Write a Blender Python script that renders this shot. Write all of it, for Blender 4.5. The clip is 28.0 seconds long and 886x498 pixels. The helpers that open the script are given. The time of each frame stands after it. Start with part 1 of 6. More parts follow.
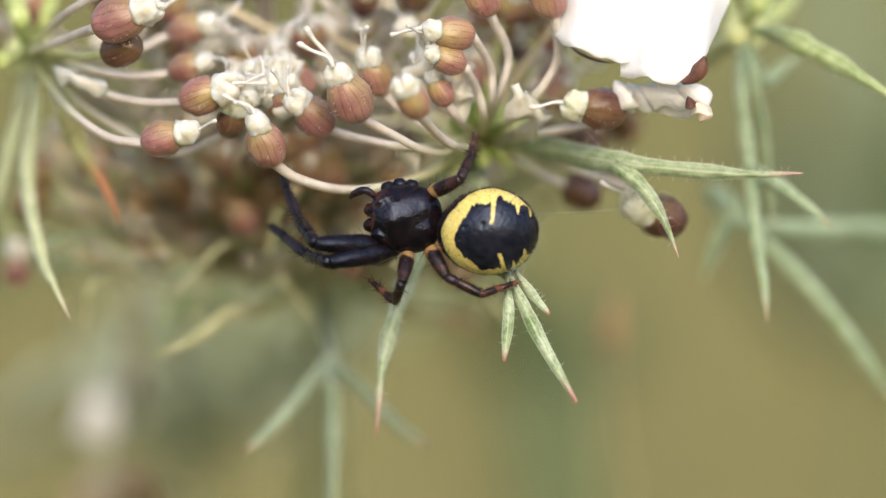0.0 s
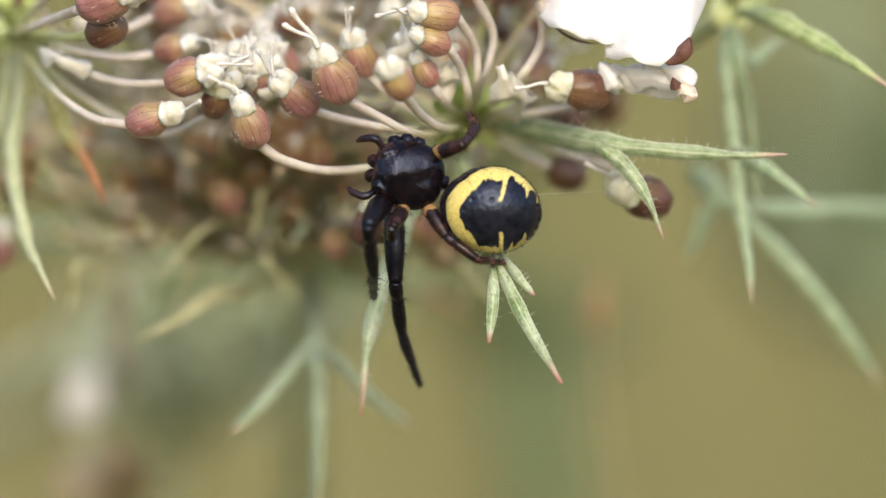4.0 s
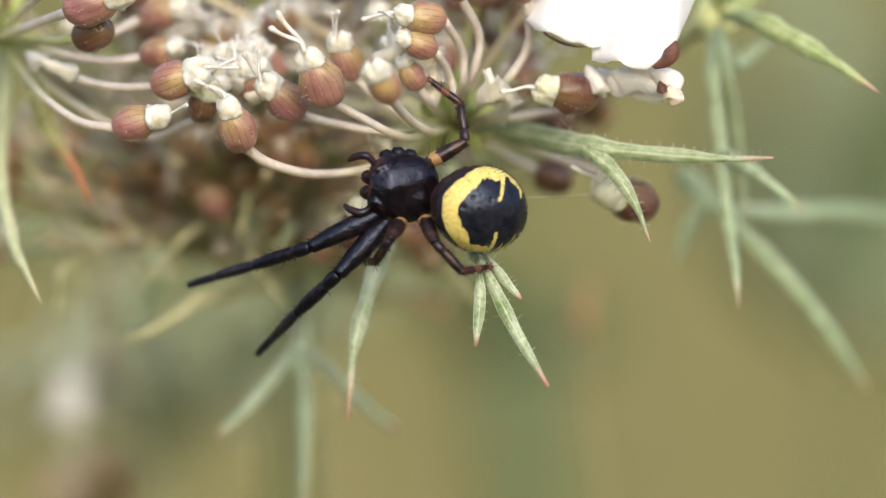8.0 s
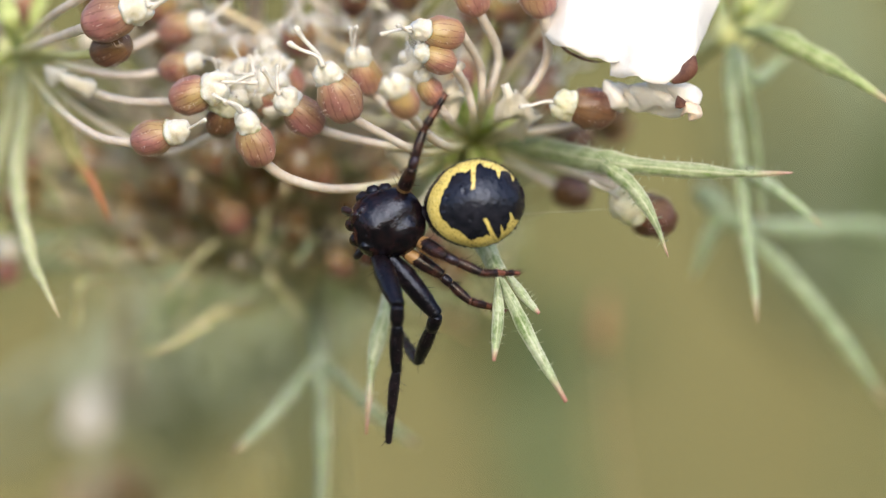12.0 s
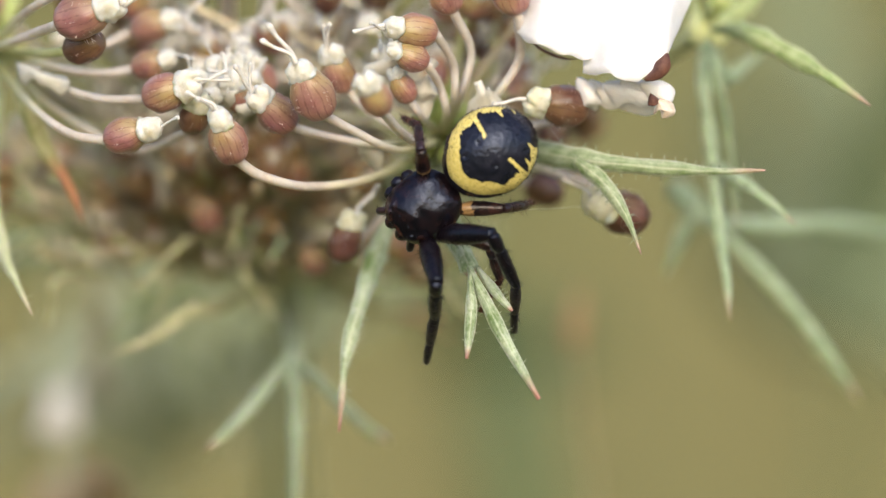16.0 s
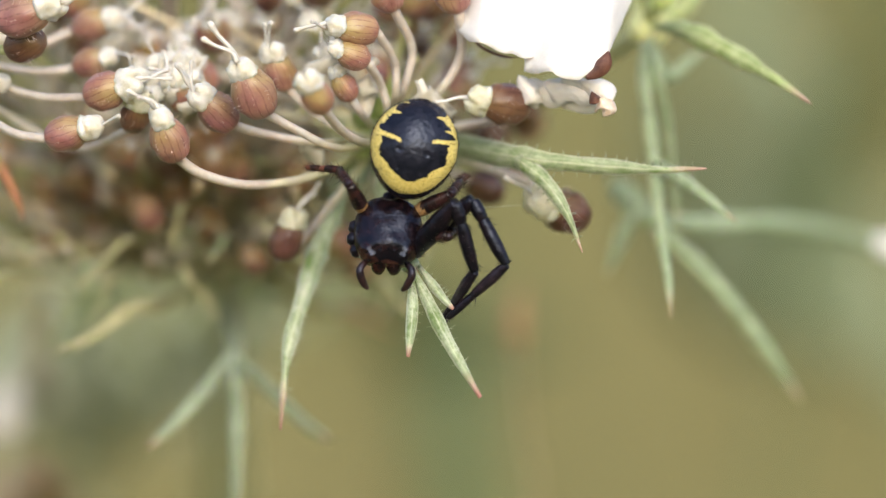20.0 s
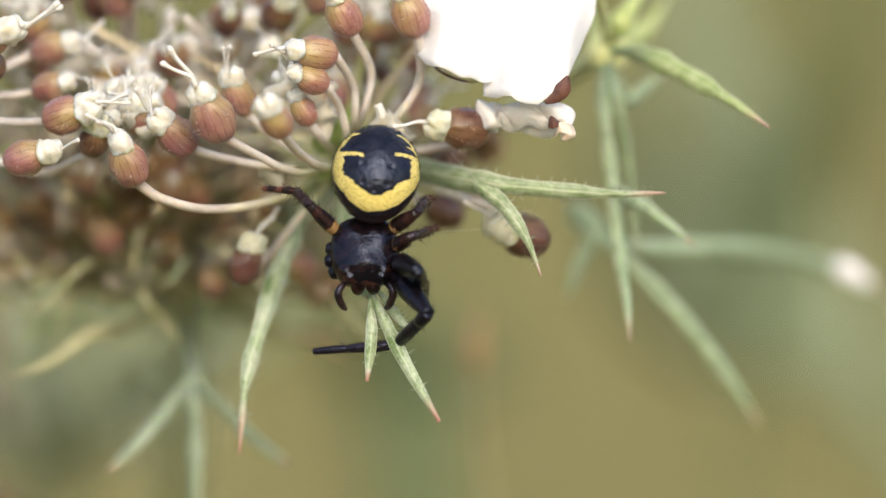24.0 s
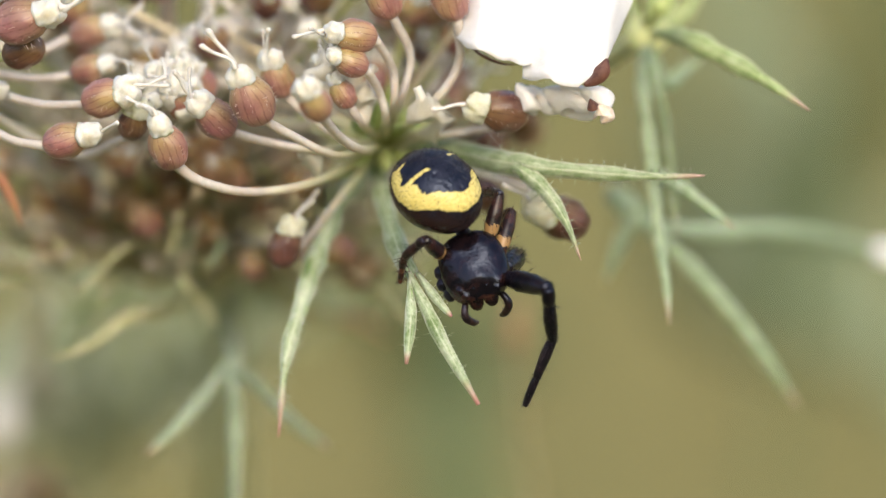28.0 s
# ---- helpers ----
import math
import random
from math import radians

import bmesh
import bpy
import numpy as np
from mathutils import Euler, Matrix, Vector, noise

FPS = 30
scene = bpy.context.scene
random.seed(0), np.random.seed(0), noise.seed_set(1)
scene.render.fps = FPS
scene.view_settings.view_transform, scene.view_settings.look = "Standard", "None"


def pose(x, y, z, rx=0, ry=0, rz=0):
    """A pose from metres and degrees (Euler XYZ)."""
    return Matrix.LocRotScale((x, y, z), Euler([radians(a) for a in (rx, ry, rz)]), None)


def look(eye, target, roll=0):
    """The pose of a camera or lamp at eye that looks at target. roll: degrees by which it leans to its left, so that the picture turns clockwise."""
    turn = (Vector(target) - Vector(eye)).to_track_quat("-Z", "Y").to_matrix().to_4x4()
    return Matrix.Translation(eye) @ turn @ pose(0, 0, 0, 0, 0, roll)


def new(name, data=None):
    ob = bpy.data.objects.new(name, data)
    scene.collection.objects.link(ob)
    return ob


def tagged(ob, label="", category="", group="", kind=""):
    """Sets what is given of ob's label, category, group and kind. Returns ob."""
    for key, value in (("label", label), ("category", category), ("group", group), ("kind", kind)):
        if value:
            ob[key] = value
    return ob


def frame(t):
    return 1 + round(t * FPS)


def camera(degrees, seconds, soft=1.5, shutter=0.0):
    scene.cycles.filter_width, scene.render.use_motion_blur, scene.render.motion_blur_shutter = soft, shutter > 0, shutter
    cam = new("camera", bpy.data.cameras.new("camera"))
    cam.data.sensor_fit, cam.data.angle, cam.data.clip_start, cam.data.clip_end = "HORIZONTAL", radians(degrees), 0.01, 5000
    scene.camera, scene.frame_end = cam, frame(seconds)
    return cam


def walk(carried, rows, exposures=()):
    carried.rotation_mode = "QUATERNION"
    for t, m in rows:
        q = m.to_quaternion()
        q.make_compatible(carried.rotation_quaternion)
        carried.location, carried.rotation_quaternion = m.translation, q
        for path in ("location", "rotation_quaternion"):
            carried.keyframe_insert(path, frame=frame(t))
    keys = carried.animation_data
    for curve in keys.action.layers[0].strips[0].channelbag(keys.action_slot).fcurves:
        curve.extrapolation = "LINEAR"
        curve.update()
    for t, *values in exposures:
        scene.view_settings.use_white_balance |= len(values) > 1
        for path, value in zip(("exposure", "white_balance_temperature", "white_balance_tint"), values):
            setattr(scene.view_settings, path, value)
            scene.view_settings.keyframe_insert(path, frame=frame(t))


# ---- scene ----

MM = 0.001


def V(x, y, z):
    """A place in millimetres: x across, y away from the camera, z up."""
    return Vector((x * MM, y * MM, z * MM))


# ---- camera: a long macro lens held by hand, 30 cm from the flower head ----
EYE = V(0, -300, 0)
cam = camera(5.984, 28.0, soft=1.3, shutter=0.4)
cam.data.dof.use_dof = True
cam.data.dof.focus_distance = 0.2985
cam.data.dof.aperture_fstop = 25.0
walk(cam, [
    (0.0, look(EYE, V(-0.00, 0, 0.00))),
    (0.5, look(EYE, V(-0.03, 0, -0.31))),
    (1.0, look(EYE, V(-0.19, 0, -0.43))),
    (1.5, look(EYE, V(0.09, 0, -0.14))),
    (2.0, look(EYE, V(0.82, 0, -0.19))),
    (2.5, look(EYE, V(0.76, 0, 0.00))),
    (3.0, look(EYE, V(0.24, 0, -0.00))),
    (3.5, look(EYE, V(0.55, 0, -0.67))),
    (5.5, look(EYE, V(0.46, 0, -0.58))),
    (6.0, look(EYE, V(0.70, 0, -0.11))),
    (6.5, look(EYE, V(1.07, 0, -0.25))),
    (7.0, look(EYE, V(0.15, 0, -0.41))),
    (7.5, look(EYE, V(0.24, 0, -0.23))),
    (8.0, look(EYE, V(1.01, 0, -0.55))),
    (8.5, look(EYE, V(0.43, 0, -0.28))),
    (9.0, look(EYE, V(-0.03, 0, -0.17))),
    (9.5, look(EYE, V(0.70, 0, -0.23))),
    (10.0, look(EYE, V(0.60, 0, 0.03))),
    (10.5, look(EYE, V(-0.19, 0, -0.41))),
    (11.0, look(EYE, V(0.46, 0, -0.52))),
    (11.5, look(EYE, V(0.70, 0, 0.14))),
    (12.0, look(EYE, V(0.36, 0, -0.02))),
    (12.5, look(EYE, V(0.92, 0, -0.66))),
    (14.5, look(EYE, V(0.83, 0, -0.69))),
    (15.0, look(EYE, V(1.07, 0, -0.23))),
    (15.5, look(EYE, V(1.93, 0, -0.20))),
    (16.0, look(EYE, V(1.32, 0, -0.11))),
    (16.5, look(EYE, V(1.26, 0, -0.08))),
    (17.0, look(EYE, V(3.03, 0, 0.02))),
    (17.5, look(EYE, V(3.92, 0, 0.41))),
    (18.0, look(EYE, V(3.18, 0, 0.02))),
    (18.5, look(EYE, V(3.52, 0, -0.11))),
    (19.0, look(EYE, V(5.05, 0, 0.44))),
    (19.5, look(EYE, V(4.29, 0, 0.08))),
    (20.0, look(EYE, V(3.40, 0, -0.17))),
    (20.5, look(EYE, V(4.96, 0, 0.69))),
    (22.5, look(EYE, V(4.86, 0, 0.63))),
    (23.0, look(EYE, V(3.95, 0, 0.37))),
    (23.5, look(EYE, V(3.52, 0, 0.35))),
    (24.0, look(EYE, V(4.85, 0, 0.69))),
    (24.5, look(EYE, V(4.98, 0, 0.34))),
    (25.0, look(EYE, V(3.74, 0, -0.02))),
    (25.5, look(EYE, V(3.46, 0, 0.01))),
    (26.0, look(EYE, V(4.29, 0, -0.14))),
    (26.5, look(EYE, V(3.53, 0, -0.14))),
    (27.0, look(EYE, V(2.79, 0, -0.14))),
    (27.5, look(EYE, V(3.37, 0, -0.20))),
    (28.0, look(EYE, V(3.46, 0, 0.08))),
], exposures=[(0.0, 1.0), (28.0, 1.0)])

# ---- light: bright hazy sky, soft sun from high behind the camera ----
SUN_UP, SUN_TURN = radians(29), radians(172)
world = bpy.data.worlds.new("sky")
scene.world = world
world.use_nodes = True
wn = world.node_tree.nodes
sky = wn.new("ShaderNodeTexSky")
sky.sky_type, sky.sun_disc = "NISHITA", False
sky.sun_elevation, sky.sun_rotation = SUN_UP, SUN_TURN
sky.air_density, sky.dust_density = 1.0, 3.0
wn["Background"].inputs["Strength"].default_value = 0.15
world.node_tree.links.new(sky.outputs[0], wn["Background"].inputs["Color"])
sun_data = bpy.data.lights.new("sun", "SUN")
sun_data.energy, sun_data.angle, sun_data.color = 0.5, radians(60), (1.0, 0.918, 0.80)
sun = new("sun", sun_data)
sun_from = Vector((math.sin(SUN_TURN) * math.cos(SUN_UP), math.cos(SUN_TURN) * math.cos(SUN_UP), math.sin(SUN_UP)))
sun.matrix_world = look(sun_from * 3, (0, 0, 0))


# ---- materials ----
def mat(name, rough=0.6, spec=0.4):
    m = bpy.data.materials.new(name)
    m.use_nodes = True
    b = m.node_tree.nodes["Principled BSDF"]
    b.inputs["Roughness"].default_value = rough
    b.inputs["Specular IOR Level"].default_value = spec
    return m, m.node_tree.nodes, m.node_tree.links, b


def node(m, kind, **values):
    n = m.node_tree.nodes.new(kind)
    for key, value in values.items():
        n.inputs[key.replace("_", " ")].default_value = value
    return n


def noise_tex(m, scale, detail=3.0, rough=0.55, coord="Object"):
    tc = m.node_tree.nodes.new("ShaderNodeTexCoord")
    n = node(m, "ShaderNodeTexNoise", Scale=scale, Detail=detail, Roughness=rough)
    m.node_tree.links.new(tc.outputs[coord], n.inputs["Vector"])
    return n.outputs["Fac"]


def ramp(m, fac, *stops):
    r = m.node_tree.nodes.new("ShaderNodeValToRGB")
    el = r.color_ramp.elements
    while len(el) < len(stops):
        el.new(0.5)
    for e, (p, c) in zip(el, stops):
        e.position, e.color = p, (*c, 1)
    m.node_tree.links.new(fac, r.inputs["Fac"])
    return r.outputs["Color"]


def mix(m, fac, a, b, how="MIX"):
    n = m.node_tree.nodes.new("ShaderNodeMix")
    n.data_type, n.blend_type = "RGBA", how
    for sock, value in ((n.inputs["Factor"], fac), (n.inputs["A"], a), (n.inputs["B"], b)):
        if isinstance(value, bpy.types.NodeSocket):
            m.node_tree.links.new(value, sock)
        else:
            sock.default_value = (*value, 1) if isinstance(value, tuple) else value
    return n.outputs["Result"]


def calc(m, how, a, b=0.0):
    n = m.node_tree.nodes.new("ShaderNodeMath")
    n.operation = how
    for sock, value in zip(n.inputs, (a, b)):
        if isinstance(value, bpy.types.NodeSocket):
            m.node_tree.links.new(value, sock)
        else:
            sock.default_value = value
    return n.outputs[0]


def relief(m, b, fac, depth):
    n = node(m, "ShaderNodeBump", Strength=0.8, Distance=depth)
    m.node_tree.links.new(fac, n.inputs["Height"])
    m.node_tree.links.new(n.outputs[0], b.inputs["Normal"])


def stuff_mat(name, lo, hi, scale, rough=0.6, spec=0.4, bump=0.00004, through_light=0.0, vary=0.25):
    """Two tones over a coarse and a fine grain, varied from piece to piece."""
    m, nodes, links, b = mat(name, rough, spec)
    f = noise_tex(m, scale)
    g = noise_tex(m, scale * 6, 2.0)
    c = ramp(m, calc(m, "ADD", calc(m, "MULTIPLY", f, 0.7), calc(m, "MULTIPLY", g, 0.3)), (0.33, lo), (0.67, hi))
    info = nodes.new("ShaderNodeObjectInfo")
    c = mix(m, calc(m, "MULTIPLY", info.outputs["Random"], vary), c, lo)
    links.new(c, b.inputs["Base Color"])
    if through_light:
        b.inputs["Subsurface Weight"].default_value = through_light
        b.inputs["Subsurface Radius"].default_value = (1.0, 0.8, 0.6)
        b.inputs["Subsurface Scale"].default_value = 0.0003
    relief(m, b, g, bump)
    return m


def uv_axis(m, which):
    u = m.node_tree.nodes.new("ShaderNodeUVMap")
    s = m.node_tree.nodes.new("ShaderNodeSeparateXYZ")
    m.node_tree.links.new(u.outputs[0], s.inputs[0])
    return s.outputs[which]


def leaf_mat(name, lo, hi, edge, tip, tip_from=0.84, streaky=0.0, grain=1900):
    """A bract: mottled green, paler along margin and midrib, with a dry coloured point."""
    m, nodes, links, b = mat(name, 0.55, 0.35)
    u, v = uv_axis(m, 0), uv_axis(m, 1)
    f, g = noise_tex(m, grain, 4.0, 0.65), noise_tex(m, 9000, 2.0)
    both = nodes.new("ShaderNodeCombineXYZ")
    links.new(calc(m, "MULTIPLY", u, 16.0), both.inputs[0])
    links.new(calc(m, "MULTIPLY", v, 7.0), both.inputs[1])
    s = node(m, "ShaderNodeTexNoise", Scale=1.0, Detail=4.0, Roughness=0.65)
    links.new(both.outputs[0], s.inputs["Vector"])
    f = calc(m, "ADD", calc(m, "MULTIPLY", f, 1.0 - streaky), calc(m, "MULTIPLY", s.outputs["Fac"], streaky))
    c = ramp(m, calc(m, "ADD", calc(m, "MULTIPLY", f, 0.88), calc(m, "MULTIPLY", g, 0.12)), (0.40, lo), (0.62, hi))
    away = calc(m, "ABSOLUTE", calc(m, "SUBTRACT", v, 0.5))
    rim = calc(m, "MULTIPLY", calc(m, "GREATER_THAN", calc(m, "ADD", away, calc(m, "MULTIPLY", g, 0.2)), 0.5), 0.5)
    rib = calc(m, "MULTIPLY", calc(m, "LESS_THAN", away, 0.05), 0.35)
    c = mix(m, calc(m, "ADD", rim, rib), c, edge)
    at = node(m, "ShaderNodeMapRange", From_Min=tip_from - 0.05, From_Max=tip_from + 0.1)
    links.new(calc(m, "ADD", u, calc(m, "MULTIPLY", calc(m, "SUBTRACT", f, 0.5), 0.12)), at.inputs["Value"])
    c = mix(m, at.outputs[0], c, tip)
    links.new(c, b.inputs["Base Color"])
    b.inputs["Subsurface Weight"].default_value = 0.4
    b.inputs["Subsurface Radius"].default_value = (0.7, 1.0, 0.4)
    b.inputs["Subsurface Scale"].default_value = 0.0003
    relief(m, b, g, 0.00004)
    return m


def fruit_mat(name, lo, hi, olive, line):
    """Ripe fruit skin on a body one unit long: reddish brown with olive patches towards the top and thin dark lines from foot to top."""
    m, nodes, links, b = mat(name, 0.3, 0.42)
    tc = nodes.new("ShaderNodeTexCoord")
    xyz = nodes.new("ShaderNodeSeparateXYZ")
    links.new(tc.outputs["Object"], xyz.inputs[0])
    info = nodes.new("ShaderNodeObjectInfo")
    f, g = noise_tex(m, 1.9), noise_tex(m, 13, 3.0)
    turn = calc(m, "ARCTAN2", xyz.outputs[1], xyz.outputs[0])
    c = ramp(m, calc(m, "ADD", calc(m, "MULTIPLY", f, 0.75), calc(m, "MULTIPLY", g, 0.25)), (0.36, lo), (0.62, hi))
    lobe = calc(m, "SINE", calc(m, "ADD", calc(m, "MULTIPLY", turn, 2.0), calc(m, "MULTIPLY", info.outputs["Random"], 40.0)))
    green = node(m, "ShaderNodeMapRange", From_Min=0.25, From_Max=1.05)
    links.new(calc(m, "ADD", calc(m, "ADD", xyz.outputs[2], calc(m, "MULTIPLY", lobe, 0.28)), calc(m, "MULTIPLY", calc(m, "SUBTRACT", f, 0.5), 1.1)), green.inputs["Value"])
    c = mix(m, calc(m, "MULTIPLY", green.outputs[0], 0.95), c, olive)
    stripe = calc(m, "SINE", calc(m, "ADD", calc(m, "MULTIPLY", turn, 16.0), calc(m, "MULTIPLY", f, 7.0)))
    thin = node(m, "ShaderNodeMapRange", From_Min=0.74, From_Max=1.02)
    links.new(calc(m, "ADD", stripe, calc(m, "MULTIPLY", calc(m, "SUBTRACT", g, 0.5), 1.3)), thin.inputs["Value"])
    c = mix(m, calc(m, "MULTIPLY", thin.outputs[0], 0.5), c, line)
    tint = ramp(m, info.outputs["Random"], (0.1, (0.80, 0.70, 0.80)), (0.5, (0.98, 0.93, 0.9)), (0.9, (1.0, 0.98, 0.86)))
    c = mix(m, 1.0, c, tint, "MULTIPLY")
    links.new(c, b.inputs["Base Color"])
    b.inputs["Subsurface Weight"].default_value = 0.5
    b.inputs["Subsurface Radius"].default_value = (1.0, 0.5, 0.3)
    b.inputs["Subsurface Scale"].default_value = 0.0003
    relief(m, b, calc(m, "ADD", calc(m, "MULTIPLY", thin.outputs[0], -0.25), calc(m, "MULTIPLY", g, 0.5)), 0.000008)
    return m


FRUIT = fruit_mat("fruit_skin", (0.265, 0.13, 0.125), (0.42, 0.24, 0.205), (0.33, 0.26, 0.125), (0.12, 0.042, 0.035))
FRUIT_RED = fruit_mat("fruit_skin_dark", (0.085, 0.04, 0.035), (0.16, 0.08, 0.064), (0.16, 0.10, 0.052), (0.045, 0.017, 0.016))


def cushion_mat(name, lo, hi):
    """Waxy cream cushion, greenish where it sits on the fruit."""
    m, nodes, links, b = mat(name, 0.45, 0.35)
    tc = nodes.new("ShaderNodeTexCoord")
    xyz = nodes.new("ShaderNodeSeparateXYZ")
    links.new(tc.outputs["Object"], xyz.inputs[0])
    f, g = noise_tex(m, 4.0), noise_tex(m, 26, 2.0)
    c = ramp(m, calc(m, "ADD", calc(m, "MULTIPLY", f, 0.7), calc(m, "MULTIPLY", g, 0.3)), (0.33, lo), (0.62, hi))
    foot = node(m, "ShaderNodeMapRange", From_Min=0.06, From_Max=-0.1)
    links.new(calc(m, "ADD", xyz.outputs[2], calc(m, "MULTIPLY", calc(m, "SUBTRACT", f, 0.5), 0.5)), foot.inputs["Value"])
    c = mix(m, calc(m, "MULTIPLY", foot.outputs[0], 0.75), c, (0.36, 0.38, 0.15))
    links.new(c, b.inputs["Base Color"])
    b.inputs["Subsurface Weight"].default_value = 1.0
    b.inputs["Subsurface Radius"].default_value = (1.0, 0.85, 0.6)
    b.inputs["Subsurface Scale"].default_value = 0.0011
    relief(m, b, g, 0.00002)
    return m


CREAM = cushion_mat("cushion", (0.48, 0.465, 0.39), (0.64, 0.63, 0.58))
CREAM_GREEN = cushion_mat("cushion_greenish", (0.44, 0.44, 0.31), (0.60, 0.60, 0.49))
STYLE = stuff_mat("style", (0.50, 0.48, 0.45), (0.72, 0.71, 0.69), 5.0, 0.2, 0.5, 0.00002, 0.6)
BRISTLE = stuff_mat("bristle", (0.6, 0.46, 0.42), (0.85, 0.75, 0.72), 5.0, 0.4, 0.4, 0.00001)


def pedicel_mat():
    """Pale pinkish stalk that turns green towards the node."""
    m, nodes, links, b = mat("pedicel_pale", 0.32, 0.5)
    u, f, g = uv_axis(m, 0), noise_tex(m, 900), noise_tex(m, 5000, 2.0)
    c = ramp(m, calc(m, "ADD", calc(m, "MULTIPLY", f, 0.7), calc(m, "MULTIPLY", g, 0.3)), (0.33, (0.40, 0.36, 0.33)), (0.67, (0.58, 0.54, 0.50)))
    turn = node(m, "ShaderNodeMapRange", From_Min=0.5, From_Max=0.9)
    links.new(calc(m, "ADD", u, calc(m, "MULTIPLY", calc(m, "SUBTRACT", f, 0.5), 0.3)), turn.inputs["Value"])
    c = mix(m, turn.outputs[0], c, (0.48, 0.50, 0.26))
    links.new(c, b.inputs["Base Color"])
    b.inputs["Subsurface Weight"].default_value = 0.75
    b.inputs["Subsurface Radius"].default_value = (1.0, 0.8, 0.6)
    b.inputs["Subsurface Scale"].default_value = 0.0006
    relief(m, b, g, 0.00003)
    return m


PEDICEL = pedicel_mat()
PEDICEL_DULL = stuff_mat("pedicel_dull", (0.54, 0.46, 0.30), (0.72, 0.65, 0.47), 700, 0.5, 0.4, 0.00003, 0.4)
NODE_GREEN = stuff_mat("umbellet_node", (0.58, 0.63, 0.24), (0.72, 0.76, 0.42), 700, 0.5, 0.4, 0.00003, 0.6)
PEDICEL_GREEN = stuff_mat("pedicel_green", (0.39, 0.42, 0.18), (0.57, 0.59, 0.33), 700, 0.5, 0.4, 0.00003, 0.4)
STEM = stuff_mat("stem", (0.36, 0.42, 0.22), (0.52, 0.57, 0.36), 600, 0.5, 0.4, 0.00004, 0.1)
LEAF = leaf_mat("bract_green", (0.115, 0.17, 0.065), (0.36, 0.415, 0.28), (0.52, 0.53, 0.43), (0.44, 0.28, 0.25), 0.88, 0.5)
LEAF_BRIGHT = leaf_mat("bract_yellow_green", (0.28, 0.35, 0.10), (0.48, 0.54, 0.24), (0.54, 0.58, 0.32), (0.40, 0.42, 0.20))
LEAF_LIME = leaf_mat("bract_lime", (0.16, 0.23, 0.07), (0.37, 0.435, 0.22), (0.55, 0.57, 0.40), (0.42, 0.25, 0.25), 0.9, 0.4)
LEAF_SOFT = leaf_mat("bract_soft_yellow_green", (0.25, 0.295, 0.15), (0.47, 0.50, 0.33), (0.62, 0.62, 0.52), (0.52, 0.43, 0.33), 0.9, 0.6)
LEAF_PALE = leaf_mat("bract_mottled", (0.12, 0.185, 0.065), (0.48, 0.54, 0.42), (0.48, 0.52, 0.41), (0.36, 0.17, 0.16), 0.9, 0.35, 850)
LEAF_FAR = leaf_mat("bract_soft_green", (0.17, 0.245, 0.135), (0.35, 0.43, 0.285), (0.48, 0.53, 0.42), (0.44, 0.30, 0.24), 0.9, 0.4)
LEAF_MIST = leaf_mat("bract_grey_green", (0.20, 0.265, 0.18), (0.37, 0.445, 0.33), (0.54, 0.58, 0.46), (0.44, 0.30, 0.24), 0.9, 0.4)
LEAF_OLIVE = leaf_mat("bract_olive", (0.36, 0.36, 0.19), (0.55, 0.54, 0.34), (0.54, 0.52, 0.36), (0.48, 0.45, 0.28))
LEAF_DRY = leaf_mat("bract_dry", (0.27, 0.28, 0.12), (0.42, 0.40, 0.22), (0.48, 0.45, 0.28), (0.40, 0.19, 0.11), 0.6)
PETAL = stuff_mat("petal_white", (0.78, 0.76, 0.77), (0.88, 0.875, 0.88), 700, 0.4, 0.4, 0.00003, 0.3, 0.1)
PETAL_DRY = stuff_mat("petal_withered", (0.80, 0.73, 0.67), (0.91, 0.88, 0.85), 900, 0.45, 0.4, 0.00008, 0.4)
PETAL_RUST = stuff_mat("petal_rusty", (0.55, 0.33, 0.18), (0.88, 0.81, 0.75), 1100, 0.45, 0.4, 0.00008, 0.4)
MEMBRANE = stuff_mat("petal_cream", (0.52, 0.49, 0.40), (0.70, 0.67, 0.60), 900, 0.45, 0.4, 0.00006, 0.4)
SEPAL = stuff_mat("sepal_brown", (0.06, 0.02, 0.015), (0.2, 0.09, 0.06), 2500, 0.5, 0.4, 0.00006)


def spider_mat(name, lo, hi, scale, rough, bump, spec=0.5):
    m, nodes, links, b = mat(name, rough, spec)
    # blue sky sheen, put in by tinting the reflections
    b.inputs["Specular Tint"].default_value = (0.55, 0.68, 1.0, 1)
    f = noise_tex(m, scale, 4.0)
    links.new(ramp(m, f, (0.42, lo), (0.75, hi)), b.inputs["Base Color"])
    relief(m, b, calc(m, "ADD", calc(m, "MULTIPLY", noise_tex(m, scale * 0.8, 3.0), 1.4), noise_tex(m, scale * 3.0, 2.0)), bump)
    return m


BLACK = spider_mat("spider_black", (0.003, 0.0025, 0.004), (0.013, 0.008, 0.011), 2600, 0.28, 0.00003, 0.36)
FOOT_DARK = spider_mat("spider_foot", (0.007, 0.005, 0.008), (0.03, 0.02, 0.028), 2600, 0.34, 0.00003, 0.46)


